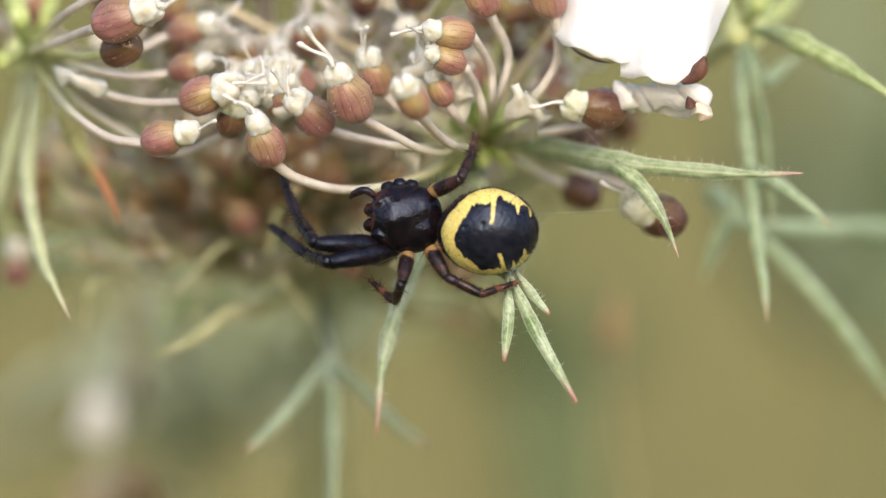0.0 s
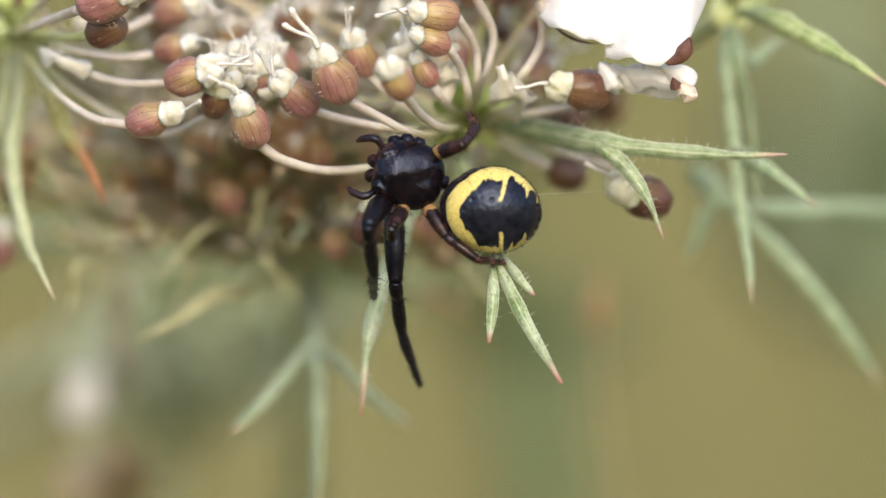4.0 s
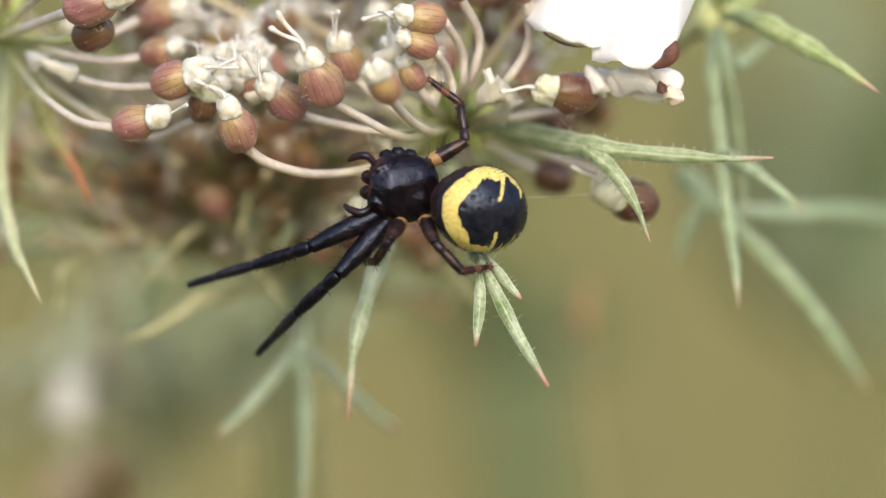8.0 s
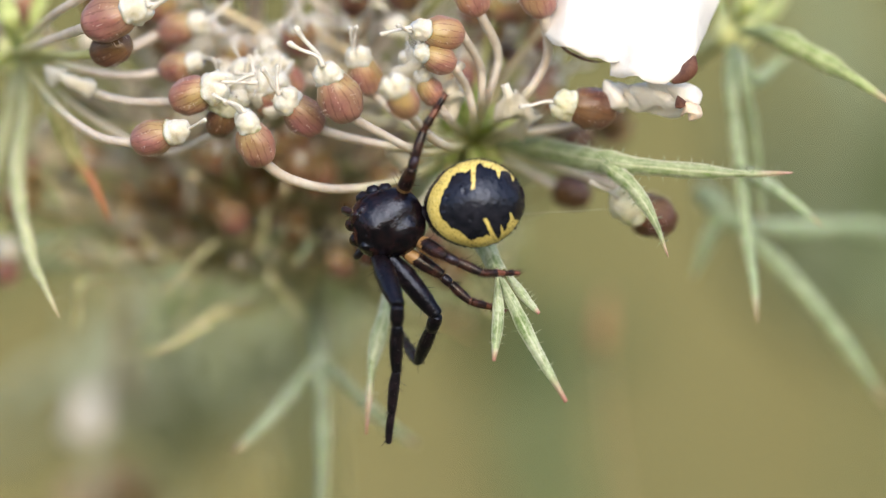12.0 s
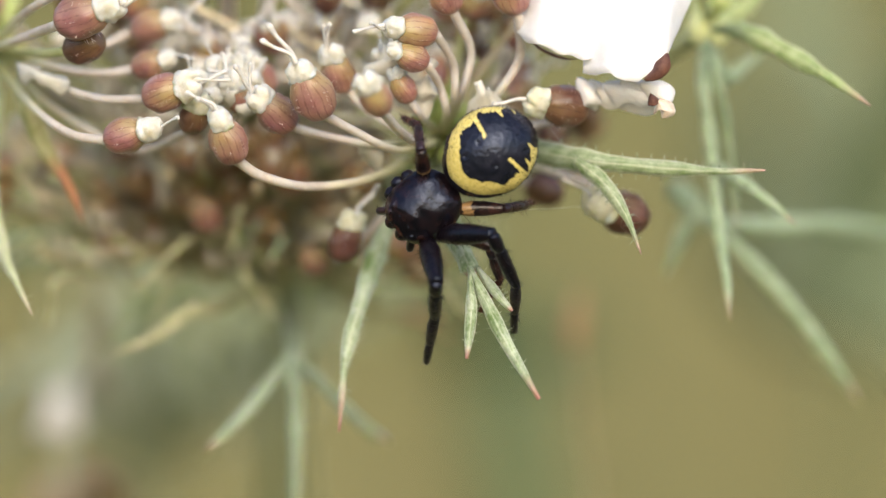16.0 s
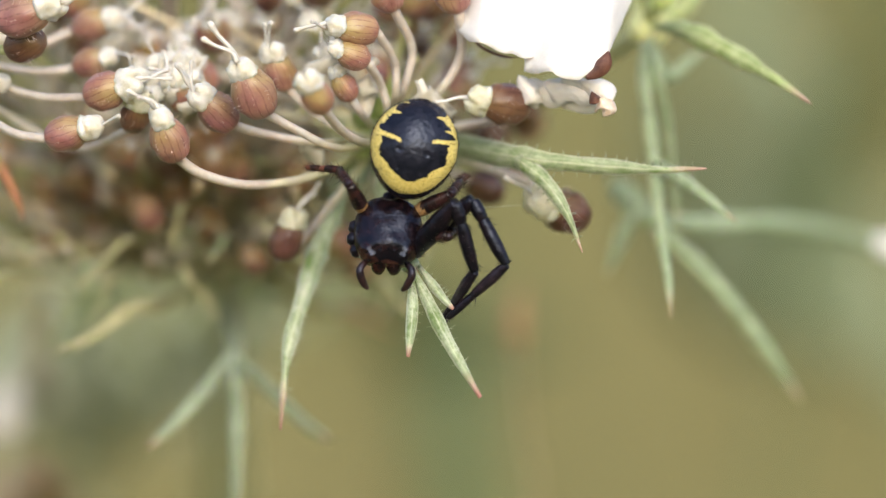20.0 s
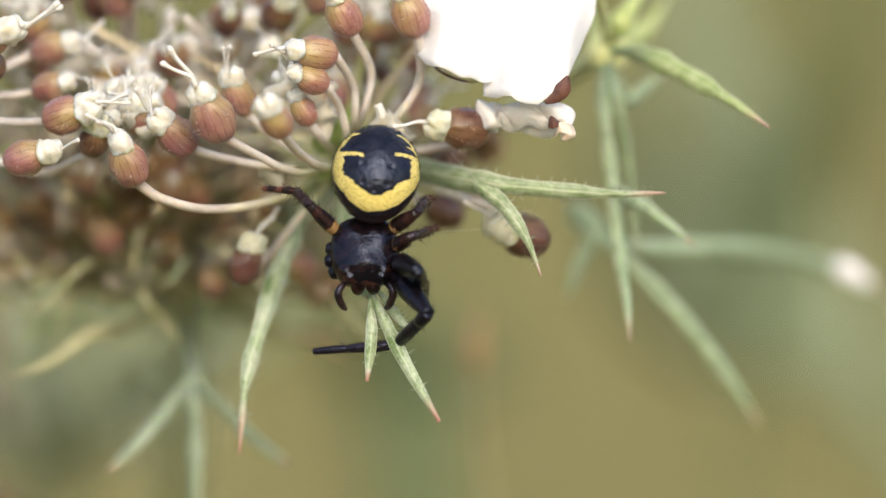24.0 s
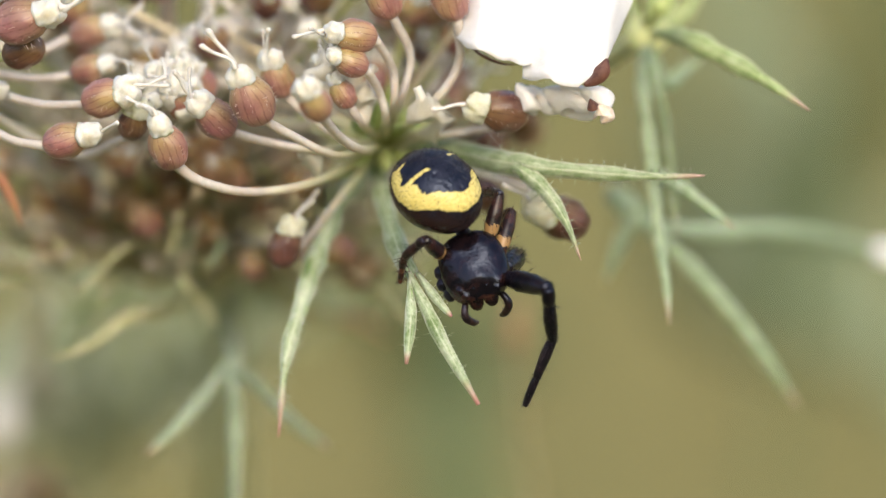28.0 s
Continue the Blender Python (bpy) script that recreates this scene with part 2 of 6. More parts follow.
def carapace_mat():
    """Black shell with rusty marks towards the face."""
    m, nodes, links, b = mat("spider_carapace", 0.17, 0.34)
    # reflections coloured blue to give the sky's sheen
    b.inputs["Specular Tint"].default_value = (0.55, 0.68, 1.0, 1)
    tc = nodes.new("ShaderNodeTexCoord")
    xyz = nodes.new("ShaderNodeSeparateXYZ")
    links.new(tc.outputs["Object"], xyz.inputs[0])
    f, g = noise_tex(m, 2600, 4.0), noise_tex(m, 1500, 3.0)
    c = ramp(m, f, (0.42, (0.003, 0.0025, 0.004)), (0.75, (0.014, 0.007, 0.008)))
    face = node(m, "ShaderNodeMapRange", From_Min=0.0004, From_Max=0.0012)
    links.new(xyz.outputs[0], face.inputs["Value"])
    spots = node(m, "ShaderNodeMapRange", From_Min=0.5, From_Max=0.68)
    links.new(g, spots.inputs["Value"])
    c = mix(m, calc(m, "MULTIPLY", face.outputs[0], spots.outputs[0]), c, (0.065, 0.026, 0.017))
    links.new(c, b.inputs["Base Color"])
    relief(m, b, calc(m, "ADD", calc(m, "MULTIPLY", noise_tex(m, 2600, 3.0), 0.25), noise_tex(m, 7500, 2.0)), 0.000022)
    return m


CARAPACE = carapace_mat()
HEAD = spider_mat("spider_face", (0.010, 0.006, 0.006), (0.06, 0.02, 0.012), 3200, 0.24, 0.00003, 0.3)
EYE_GLASS = spider_mat("spider_eye", (0.004, 0.004, 0.005), (0.01, 0.01, 0.012), 500, 0.08, 0.0)
BROWN = spider_mat("spider_brown", (0.010, 0.006, 0.007), (0.045, 0.021, 0.018), 2400, 0.32, 0.00002, 0.4)


def banded_mat(name, bands):
    """Leg colour along its length: base tone, then bands (from, to, colour)."""
    m, nodes, links, b = mat(name, 0.28, 0.32)
    u = uv_axis(m, 0)
    f = noise_tex(m, 4200, 3.0)
    c = ramp(m, f, (0.40, (0.007, 0.005, 0.007)), (0.72, (0.032, 0.015, 0.014)))
    wob = calc(m, "ADD", u, calc(m, "MULTIPLY", calc(m, "SUBTRACT", f, 0.5), 0.25))
    for lo, hi, tone in bands:
        inside = calc(m, "MULTIPLY", calc(m, "GREATER_THAN", wob, lo), calc(m, "LESS_THAN", wob, hi))
        c = mix(m, inside, c, tone)
    links.new(c, b.inputs["Base Color"])
    relief(m, b, noise_tex(m, 7000, 2.0), 0.00002)
    return m


BAND_FEMUR = banded_mat("leg_yellow_base", [(-1, 0.2, (0.12, 0.05, 0.03)), (0.26, 0.42, (0.27, 0.165, 0.07)), (0.66, 0.8, (0.035, 0.015, 0.014))])
BAND_TIBIA = banded_mat("leg_rusty", [(0.3, 0.5, (0.03, 0.014, 0.013)), (0.82, 0.95, (0.09, 0.036, 0.024))])
BAND_FOOT = banded_mat("leg_rusty_foot", [(-1, 0.3, (0.05, 0.018, 0.014)), (0.6, 2, (0.13, 0.05, 0.032))])


def abdomen_mat():
    m, nodes, links, b = mat("abdomen_pattern", 0.25, 0.38)
    # the sky's blue sheen, set as a tint of the reflections
    b.inputs["Specular Tint"].default_value = (0.55, 0.68, 1.0, 1)
    a = nodes.new("ShaderNodeAttribute")
    a.attribute_name = "yellow"
    f, g = noise_tex(m, 2600, 4.0), noise_tex(m, 9000, 2.0)
    # black shield, its base colour pushed to blue for the sky's reflection
    dark = ramp(m, f, (0.4, (0.006, 0.007, 0.012)), (0.75, (0.017, 0.017, 0.026)))
    tc = nodes.new("ShaderNodeTexCoord")
    xyz = nodes.new("ShaderNodeSeparateXYZ")
    links.new(tc.outputs["Object"], xyz.inputs[0])
    flank = node(m, "ShaderNodeMapRange", From_Min=0.0006, From_Max=-0.0002)
    links.new(calc(m, "ADD", xyz.outputs[2], calc(m, "MULTIPLY", calc(m, "SUBTRACT", f, 0.5), 0.0012)), flank.inputs["Value"])
    dark = mix(m, flank.outputs[0], dark, (0.028, 0.014, 0.012))
    gold = ramp(m, g, (0.3, (0.58, 0.475, 0.13)), (0.7, (0.69, 0.585, 0.205)))
    edge = node(m, "ShaderNodeMapRange", From_Min=0.42, From_Max=0.58)
    links.new(calc(m, "ADD", a.outputs["Fac"], calc(m, "MULTIPLY", calc(m, "SUBTRACT", g, 0.5), 0.35)), edge.inputs["Value"])
    links.new(mix(m, edge.outputs[0], dark, gold), b.inputs["Base Color"])
    relief(m, b, calc(m, "ADD", noise_tex(m, 5200, 3.0), calc(m, "MULTIPLY", noise_tex(m, 1500, 2.0), 0.7)), 0.000009)
    return m


ABDOMEN = abdomen_mat()


def meadow_mat(name, tones, scale):
    m, nodes, links, b = mat(name, 0.9, 0.1)
    f, g = noise_tex(m, scale, 4.0), noise_tex(m, scale * 9, 3.0)
    c = ramp(m, calc(m, "ADD", calc(m, "MULTIPLY", f, 0.75), calc(m, "MULTIPLY", g, 0.25)), *tones)
    links.new(c, b.inputs["Base Color"])
    relief(m, b, g, 0.002)
    return m


GROUND = meadow_mat("meadow_ground", [(0.34, (0.106, 0.12, 0.047)), (0.5, (0.154, 0.145, 0.062)), (0.66, (0.183, 0.16, 0.073))], 4.0)
GRASS = stuff_mat("grass_blade", (0.112, 0.125, 0.05), (0.187, 0.178, 0.087), 40, 0.6, 0.3, 0.0002, 0.0, 0.5)
FAR_GREEN = stuff_mat("far_stem_green", (0.065, 0.10, 0.04), (0.11, 0.145, 0.065), 200, 0.6, 0.3, 0.0001)
FAR_OLIVE = stuff_mat("far_leaf_olive", (0.10, 0.12, 0.05), (0.15, 0.165, 0.075), 200, 0.6, 0.3, 0.0001)
FAR_MIST = stuff_mat("far_leaf_mist", (0.34, 0.385, 0.25), (0.45, 0.495, 0.34), 200, 0.6, 0.3, 0.0001)
FAR_DIM = stuff_mat("far_leaf_dim", (0.34, 0.375, 0.24), (0.44, 0.475, 0.32), 200, 0.6, 0.3, 0.0001)
FAR_PALE = stuff_mat("far_leaf_grey_green", (0.30, 0.33, 0.20), (0.42, 0.45, 0.31), 200, 0.6, 0.3, 0.0001)
FAR_LIME = stuff_mat("far_leaf_lime", (0.27, 0.31, 0.14), (0.39, 0.43, 0.22), 200, 0.6, 0.3, 0.0001)
FAR_SAGE = stuff_mat("far_leaf_sage", (0.17, 0.215, 0.13), (0.25, 0.295, 0.19), 200, 0.6, 0.3, 0.0001)
FAR_BROWN = stuff_mat("far_dry_brown", (0.25, 0.145, 0.075), (0.41, 0.26, 0.14), 300, 0.7, 0.3, 0.0001)
FAR_CREAM = stuff_mat("far_petal_cream", (0.70, 0.68, 0.64), (0.88, 0.87, 0.85), 200, 0.6, 0.3, 0.0001)
FAR_BEIGE = stuff_mat("far_dry_beige", (0.40, 0.34, 0.26), (0.52, 0.46, 0.37), 300, 0.7, 0.3, 0.0001)
FAR_TAN = stuff_mat("far_dry_tan", (0.37, 0.275, 0.16), (0.51, 0.395, 0.245), 300, 0.7, 0.3, 0.0001)


# ---- mesh helpers ----
def mesh_of(name, bm, material, smooth=True):
    me = bpy.data.meshes.new(name)
    bm.normal_update()
    bm.to_mesh(me)
    bm.free()
    me.materials.append(material)
    if smooth:
        me.polygons.foreach_set("use_smooth", [True] * len(me.polygons))
    return me


def part(name, bm, material, parent, label="", at=None):
    """Link a bmesh, or a mesh that others share, as one part under a thing or a part."""
    me = bm if isinstance(bm, bpy.types.Mesh) else mesh_of(name, bm, material)
    ob = new(name, me)
    ob.parent = parent
    if at is not None:
        ob.matrix_basis = at
    if label:
        tagged(ob, label)
    return ob


def thing(name, at, label, category, group="", kind=""):
    ob = new(name)
    ob.empty_display_size = 0.001
    ob.matrix_basis = at
    return tagged(ob, label, category, group, kind)


def spline(pts, n):
    """n steps from point to point on a smooth line through pts."""
    p = [Vector(q) for q in pts]
    p = [p[0] * 2 - p[1]] + p + [p[-1] * 2 - p[-2]]
    out = []
    for i in range(1, len(p) - 2):
        a, b, c, d = p[i - 1:i + 3]
        for k in range(n):
            t = k / n
            out.append(0.5 * (2 * b + (c - a) * t + (2 * a - 5 * b + 4 * c - d) * t * t + (3 * b - a - 3 * c + d) * t ** 3))
    out.append(p[-2])
    return out


def along(values, u):
    x = u * (len(values) - 1)
    i = min(int(x), len(values) - 2)
    return values[i] + (values[i + 1] - values[i]) * (x - i)


def tube(bm, pts, radii, seg=8, n=6, uneven=0.0, oval=1.0):
    """A rod through pts (metres) with radii (mm) along it; round ends, u along its length."""
    line = spline(pts, n)
    uv = bm.loops.layers.uv.verify()
    side = None
    rings = []
    for i, c in enumerate(line):
        way = (line[min(i + 1, len(line) - 1)] - line[max(i - 1, 0)]).normalized()
        if side is None:
            side = way.orthogonal().normalized()
        side = (side - way * side.dot(way)).normalized()
        up = way.cross(side)
        u = i / (len(line) - 1)
        r = along(radii, u) * MM
        ring = []
        for k in range(seg):
            a = 2 * math.pi * k / seg
            q = r * (1 + uneven * noise.noise(c * 3000 + Vector((math.cos(a), math.sin(a), 0))))
            ring.append(bm.verts.new(c + side * math.cos(a) * q + up * math.sin(a) * q * oval))
        rings.append((u, ring))
    for (ua, a), (ub, b) in zip(rings, rings[1:]):
        for k in range(seg):
            f = bm.faces.new((a[k], a[(k + 1) % seg], b[(k + 1) % seg], b[k]))
            for loop, (uu, vv) in zip(f.loops, ((ua, k), (ua, k + 1), (ub, k + 1), (ub, k))):
                loop[uv].uv = (uu, vv / seg)
    for (u, ring), flip in ((rings[0], True), (rings[-1], False)):
        f = bm.faces.new(ring[::-1] if flip else ring)
        for loop in f.loops:
            loop[uv].uv = (u, 0.5)
    return bm


def rod(pts, radii, seg=8, n=6, uneven=0.0, oval=1.0):
    return tube(bmesh.new(), pts, radii, seg, n, uneven, oval)


LINEAR = (0.75, 0.95, 1.0, 1.0, 1.0, 0.97, 0.9, 0.78, 0.58, 0.16)
LEAF_FORM = (0.34, 0.5, 0.74, 0.95, 1.0, 0.86, 0.64, 0.44, 0.26, 0.04)


def blade(pts, width, form=LEAF_FORM, fold=0.28, thick=0.16, face=(0, -1, 0), n=6, hairs=0, wave=0.1):
    """A folded leaf with thickness through pts (metres), width and thickness in mm, its face towards face."""
    bm = bmesh.new()
    uv = bm.loops.layers.uv.verify()
    line = spline(pts, n)
    face = Vector(face)
    across = (-0.5, -0.28, 0.0, 0.28, 0.5)
    rows = []
    for i, c in enumerate(line):
        way = (line[min(i + 1, len(line) - 1)] - line[max(i - 1, 0)]).normalized()
        side = way.cross(face).normalized()
        up = side.cross(way)
        u = i / (len(line) - 1)
        w = along(form, u) * width * MM
        w *= 1 + wave * 4 * noise.noise(c * 900)
        th = max(0.12, 1 - u * 0.7) * thick * MM
        top, low = [], []
        for s in across:
            sink = abs(s) * fold * w * 2
            q = c + side * s * w - up * (sink - wave * 0.5 * w * noise.noise(c * 1500 + side * s * 3))
            top.append(bm.verts.new(q + up * th * 0.5 * (1.25 - abs(s))))
            low.append(bm.verts.new(q - up * th * 0.5 * (1.25 - abs(s))))
        rows.append((u, top, low))

    def quad(vs, us):
        f = bm.faces.new(vs)
        for loop, q in zip(f.loops, us):
            loop[uv].uv = q
    for (ua, ta, la), (ub, tb, lb) in zip(rows, rows[1:]):
        for k in range(4):
            va, vb = across[k] + 0.5, across[k + 1] + 0.5
            quad((ta[k], ta[k + 1], tb[k + 1], tb[k]), ((ua, va), (ua, vb), (ub, vb), (ub, va)))
            quad((la[k + 1], la[k], lb[k], lb[k + 1]), ((ua, vb), (ua, va), (ub, va), (ub, vb)))
        quad((la[0], ta[0], tb[0], lb[0]), ((ua, 0), (ua, 0), (ub, 0), (ub, 0)))
        quad((ta[4], la[4], lb[4], tb[4]), ((ua, 1), (ua, 1), (ub, 1), (ub, 1)))
    for u, top, low in (rows[0], rows[-1]):
        quad(top + low[::-1], [(u, 0.5)] * 10)
    rng = random.Random(int(width * 1000) + len(line))
    for _ in range(hairs):
        i = rng.randrange(1, len(rows) - 2)
        root = rows[i][1][rng.choice((0, 0, 4))].co
        out = (root - line[i]).normalized() + Vector([rng.uniform(-0.5, 0.5) for _ in range(3)])
        tube(bm, [root, root + out * rng.uniform(0.08, 0.2) * MM], (0.012, 0.004), 3, 1)
    bmesh.ops.recalc_face_normals(bm, faces=bm.faces)
    return bm


def lathe(profile, seg, ribs=0, rib=0.0, bump=0.0, seed=0):
    """A body turned round z from (z, r) pairs, with lengthwise ribs and an uneven skin."""
    bm = bmesh.new()
    rings = []
    for z, r in profile:
        ring = []
        for k in range(seg):
            a = 2 * math.pi * k / seg
            q = r * (1 + rib * math.cos(ribs * a)) * (1 + bump * (noise.noise(Vector((math.cos(a) * 2, math.sin(a) * 2, z * 4 + seed * 7))) + 0.2 * noise.noise(Vector((math.cos(a) * 5, math.sin(a) * 5, z * 11 + seed)))))
            ring.append(bm.verts.new((q * math.cos(a), q * math.sin(a), z)))
        rings.append(ring)
    for a, b in zip(rings, rings[1:]):
        for k in range(seg):
            bm.faces.new((a[k], a[(k + 1) % seg], b[(k + 1) % seg], b[k]))
    bm.faces.new(rings[0][::-1])
    bm.faces.new(rings[-1])
    return bm


# ---- ground: a meadow that rises behind the flower into a grassy slope ----
GROUND_Z = -0.55


def ground_height(x, y):
    far = max(0.0, y - 0.5)
    rise = 1.9 * (1 - math.exp(-far / 1.6)) + 0.02 * far
    return GROUND_Z + rise + 0.03 * noise.noise(Vector((x * 1.3, y * 1.3, 0)))


def build_ground():
    bm = bmesh.new()
    steps = [-3000, -400, -60, -12, -5, -2.5, -1.5, -1, -0.6, -0.3, -0.1, 0.1, 0.3, 0.5, 0.7, 0.9, 1.1, 1.4, 1.8, 2.3, 3, 4, 6, 9, 14, 25, 60, 200, 800, 3000]
    sides = [-3000, -400, -60, -12, -5, -2.5, -1.5, -1, -0.6, -0.3, 0, 0.3, 0.6, 1, 1.5, 2.5, 5, 12, 60, 400, 3000]
    grid = [[bm.verts.new((x, y, ground_height(x, min(y, 40)))) for x in sides] for y in steps]
    for a, b in zip(grid, grid[1:]):
        for k in range(len(sides) - 1):
            bm.faces.new((a[k], a[k + 1], b[k + 1], b[k]))
    ob = new("ground", mesh_of("ground", bm, GROUND))
    tagged(ob, "olive and straw coloured meadow ground on a slope", "ground", kind="structure")


build_ground()


def build_grass():
    rng = random.Random(4)
    verts, faces = [], []
    for _ in range(15000):
        x, y = rng.gauss(0, 1.4), rng.gauss(0.8, 1.4)
        z = ground_height(x, y) - 0.004
        h, w = rng.uniform(0.05, 0.16), rng.uniform(0.0012, 0.003)
        lean = Vector((rng.uniform(-0.5, 0.5), rng.uniform(-0.6, 0.2), 1)).normalized()
        side = Vector((rng.uniform(0.5, 1), rng.uniform(-0.5, 0.5), 0)).normalized() * w
        base, i = Vector((x, y, z)), len(verts)
        mid, top = base + lean * h * 0.6, base + lean * h + Vector((lean.x, lean.y, -0.2)) * h * 0.3
        back = Vector((0, w * 0.5, 0))
        verts += [base - side, base + side, base + back, mid - side * 0.7, mid + side * 0.7, mid + back, top]
        faces += [(i, i + 1, i + 4, i + 3), (i + 1, i + 2, i + 5, i + 4), (i + 2, i, i + 3, i + 5),
                  (i + 3, i + 4, i + 6), (i + 4, i + 5, i + 6), (i + 5, i + 3, i + 6)]
    me = bpy.data.meshes.new("meadow_grass")
    me.from_pydata(verts, [], faces)
    me.materials.append(GRASS)
    tagged(new("meadow_grass", me), "thin green and straw grass blades on the slope", "grass", kind="stuff")


build_grass()


# ---- the wild carrot head ----
plant = thing("wild_carrot", Matrix.Translation((-0.04, 0.19, ground_height(-0.04, 0.19))), "wild carrot seed head with brown fruits and green forked bracts", "plant")
TO_PLANT = plant.matrix_basis.inverted()


def plant_part(name, bm, material, label="", parent=None):
    ob = part(name, bm, material, parent or plant, label)
    ob.matrix_basis = TO_PLANT if parent is None else Matrix()
    return ob


HUB = V(-4.63, 32.00, -0.86)
NODE_MID, NODE_LEFT, NODE_RIGHT = V(1.32, 8.00, 3.89), V(-15.19, 9.50, 7.14), V(11.02, 9.50, 7.96)
NODE_BACK = V(-6.66, 18.00, 2.35)

plant_part("stem", rod([V(-40, 190, GROUND_Z * 1000 - 4), V(-30, 175, -300), V(-12, 140, -90), V(-6.4, 92, -26), V(-5.2, 56, -7.0), HUB], (1.6, 1.5, 1.2, 0.9, 0.8, 0.85), 12, 8, 0.03), STEM, "ribbed green stem")
plant_part("receptacle", rod([HUB + V(0, 1.2, -0.8), HUB, HUB + V(0, -0.8, 0.5)], (0.9, 1.05, 0.6), 12, 4, 0.05), STEM)
for node_at, bend in ((NODE_MID, V(1, 8, 0)), (NODE_LEFT, V(-2, 10, 0)), (NODE_RIGHT, V(4, 12, -1)), (NODE_BACK, V(0, 16, -1))):
    mid = (HUB + node_at) / 2 + V(0, 2.5, -0.6)
    plant_part("ray", rod([HUB, mid, node_at + V(0, 0.6, 0)], (0.36, 0.32, 0.4), 8, 8, 0.04), PEDICEL_GREEN, "pale green ray")
    plant_part("umbellet_base", rod([node_at + V(0, 0.7, 0), node_at, node_at + V(0, -0.45, 0.15)], (0.45, 0.85, 0.4), 10, 4, 0.08), NODE_GREEN, "yellow-green node")

# fruits: a ribbed bristly body, a cushion on top and two thin styles
BODY_FORM = [(0, 0.09), (0.03, 0.17), (0.1, 0.27), (0.22, 0.35), (0.38, 0.405), (0.55, 0.415), (0.72, 0.385), (0.86, 0.325), (0.96, 0.25), (1.0, 0.2)]


def fine(profile):
    """The same outline with three steps for each one."""
    return [(along([q[0] for q in profile], k / 21), along([q[1] for q in profile], k / 21)) for k in range(22)]


def unit(profile, ribs, rib, bump, seed, material, name, seg=36):
    return mesh_of(name, lathe(profile, seg, ribs, rib, bump, seed), material)


BODIES = [unit(fine(BODY_FORM), 9, 0.012, 0.1, s, FRUIT, "fruit") for s in (1, 2, 3)]
BODIES_DARK = [unit(fine(BODY_FORM), 9, 0.016, 0.12, s, FRUIT_RED, "fruit") for s in (4, 5)]


def cushion_mesh(seed, material):
    """A two-lobed waxy cushion one unit wide, cleft on top, with a ragged lip at its foot."""
    bm = lathe(fine([(-0.1, 0.22), (-0.04, 0.33), (0.03, 0.35), (0.1, 0.32), (0.2, 0.325), (0.31, 0.30), (0.41, 0.23), (0.48, 0.13), (0.5, 0.03)]), 44, 2, 0.14, 0.16, seed)
    for v in bm.verts:
        c = v.co
        lip = max(0.0, 1 - abs(c.z - 0.0) / 0.09)
        turn = math.atan2(c.y, c.x)
        c.xy = c.xy * (1 + lip * (0.03 * math.sin(turn * 5 + seed) + 0.1 * noise.noise(Vector((turn * 2.5, seed * 3.1, 0)))))
        c.z -= 0.09 * math.exp(-(c.x / 0.07) ** 2) * max(0.0, c.z) / 0.4
        c += c.normalized() * (0.045 * noise.noise(c * 6 + Vector((seed * 5, 0, 0))) + 0.012 * noise.noise(c * 19))
    return mesh_of("cushion", bm, material)


CAPS = [cushion_mesh(s, CREAM) for s in (1, 2, 3, 4, 5, 6)]
CAPS_GREEN = [cushion_mesh(s, CREAM_GREEN) for s in (7, 8)]


def style_mesh(seed):
    rng = random.Random(seed)
    a, b = rng.uniform(-0.15, 0.15), rng.uniform(0.1, 0.3)
    k = 1000
    return mesh_of("style", rod([Vector((0, 0, 0)), Vector((0.05 + a * 0.4, 0, 0.25)), Vector((b, a, 0.58)), Vector((b * 1.5, a * 1.4, 0.8)), Vector((b * 1.55, a * 1.4, 0.86))],
                                (0.075 * k, 0.048 * k, 0.043 * k, 0.075 * k, 0.05 * k), 8, 4), STYLE)


STYLES = [style_mesh(s) for s in range(5)]


def bristle_mesh(seed):
    rng = random.Random(seed)
    bm = bmesh.new()
    for k in range(9):
        a = 2 * math.pi * k / 9
        for _ in range(12):
            z = rng.uniform(0.02, 0.96)
            r = along([p[1] for p in BODY_FORM], z) * 1.03
            root = Vector((r * math.cos(a), r * math.sin(a), z))
            way = Vector((math.cos(a + rng.uniform(-0.7, 0.7)), math.sin(a + rng.uniform(-0.7, 0.7)), rng.uniform(-0.2, 0.8))).normalized()
            tube(bm, [root, root + way * rng.uniform(0.05, 0.12)], (4, 2), 3, 1)
    return mesh_of("bristles", bm, BRISTLE)


BRISTLES = [bristle_mesh(s) for s in (1, 2)]

count = [0]


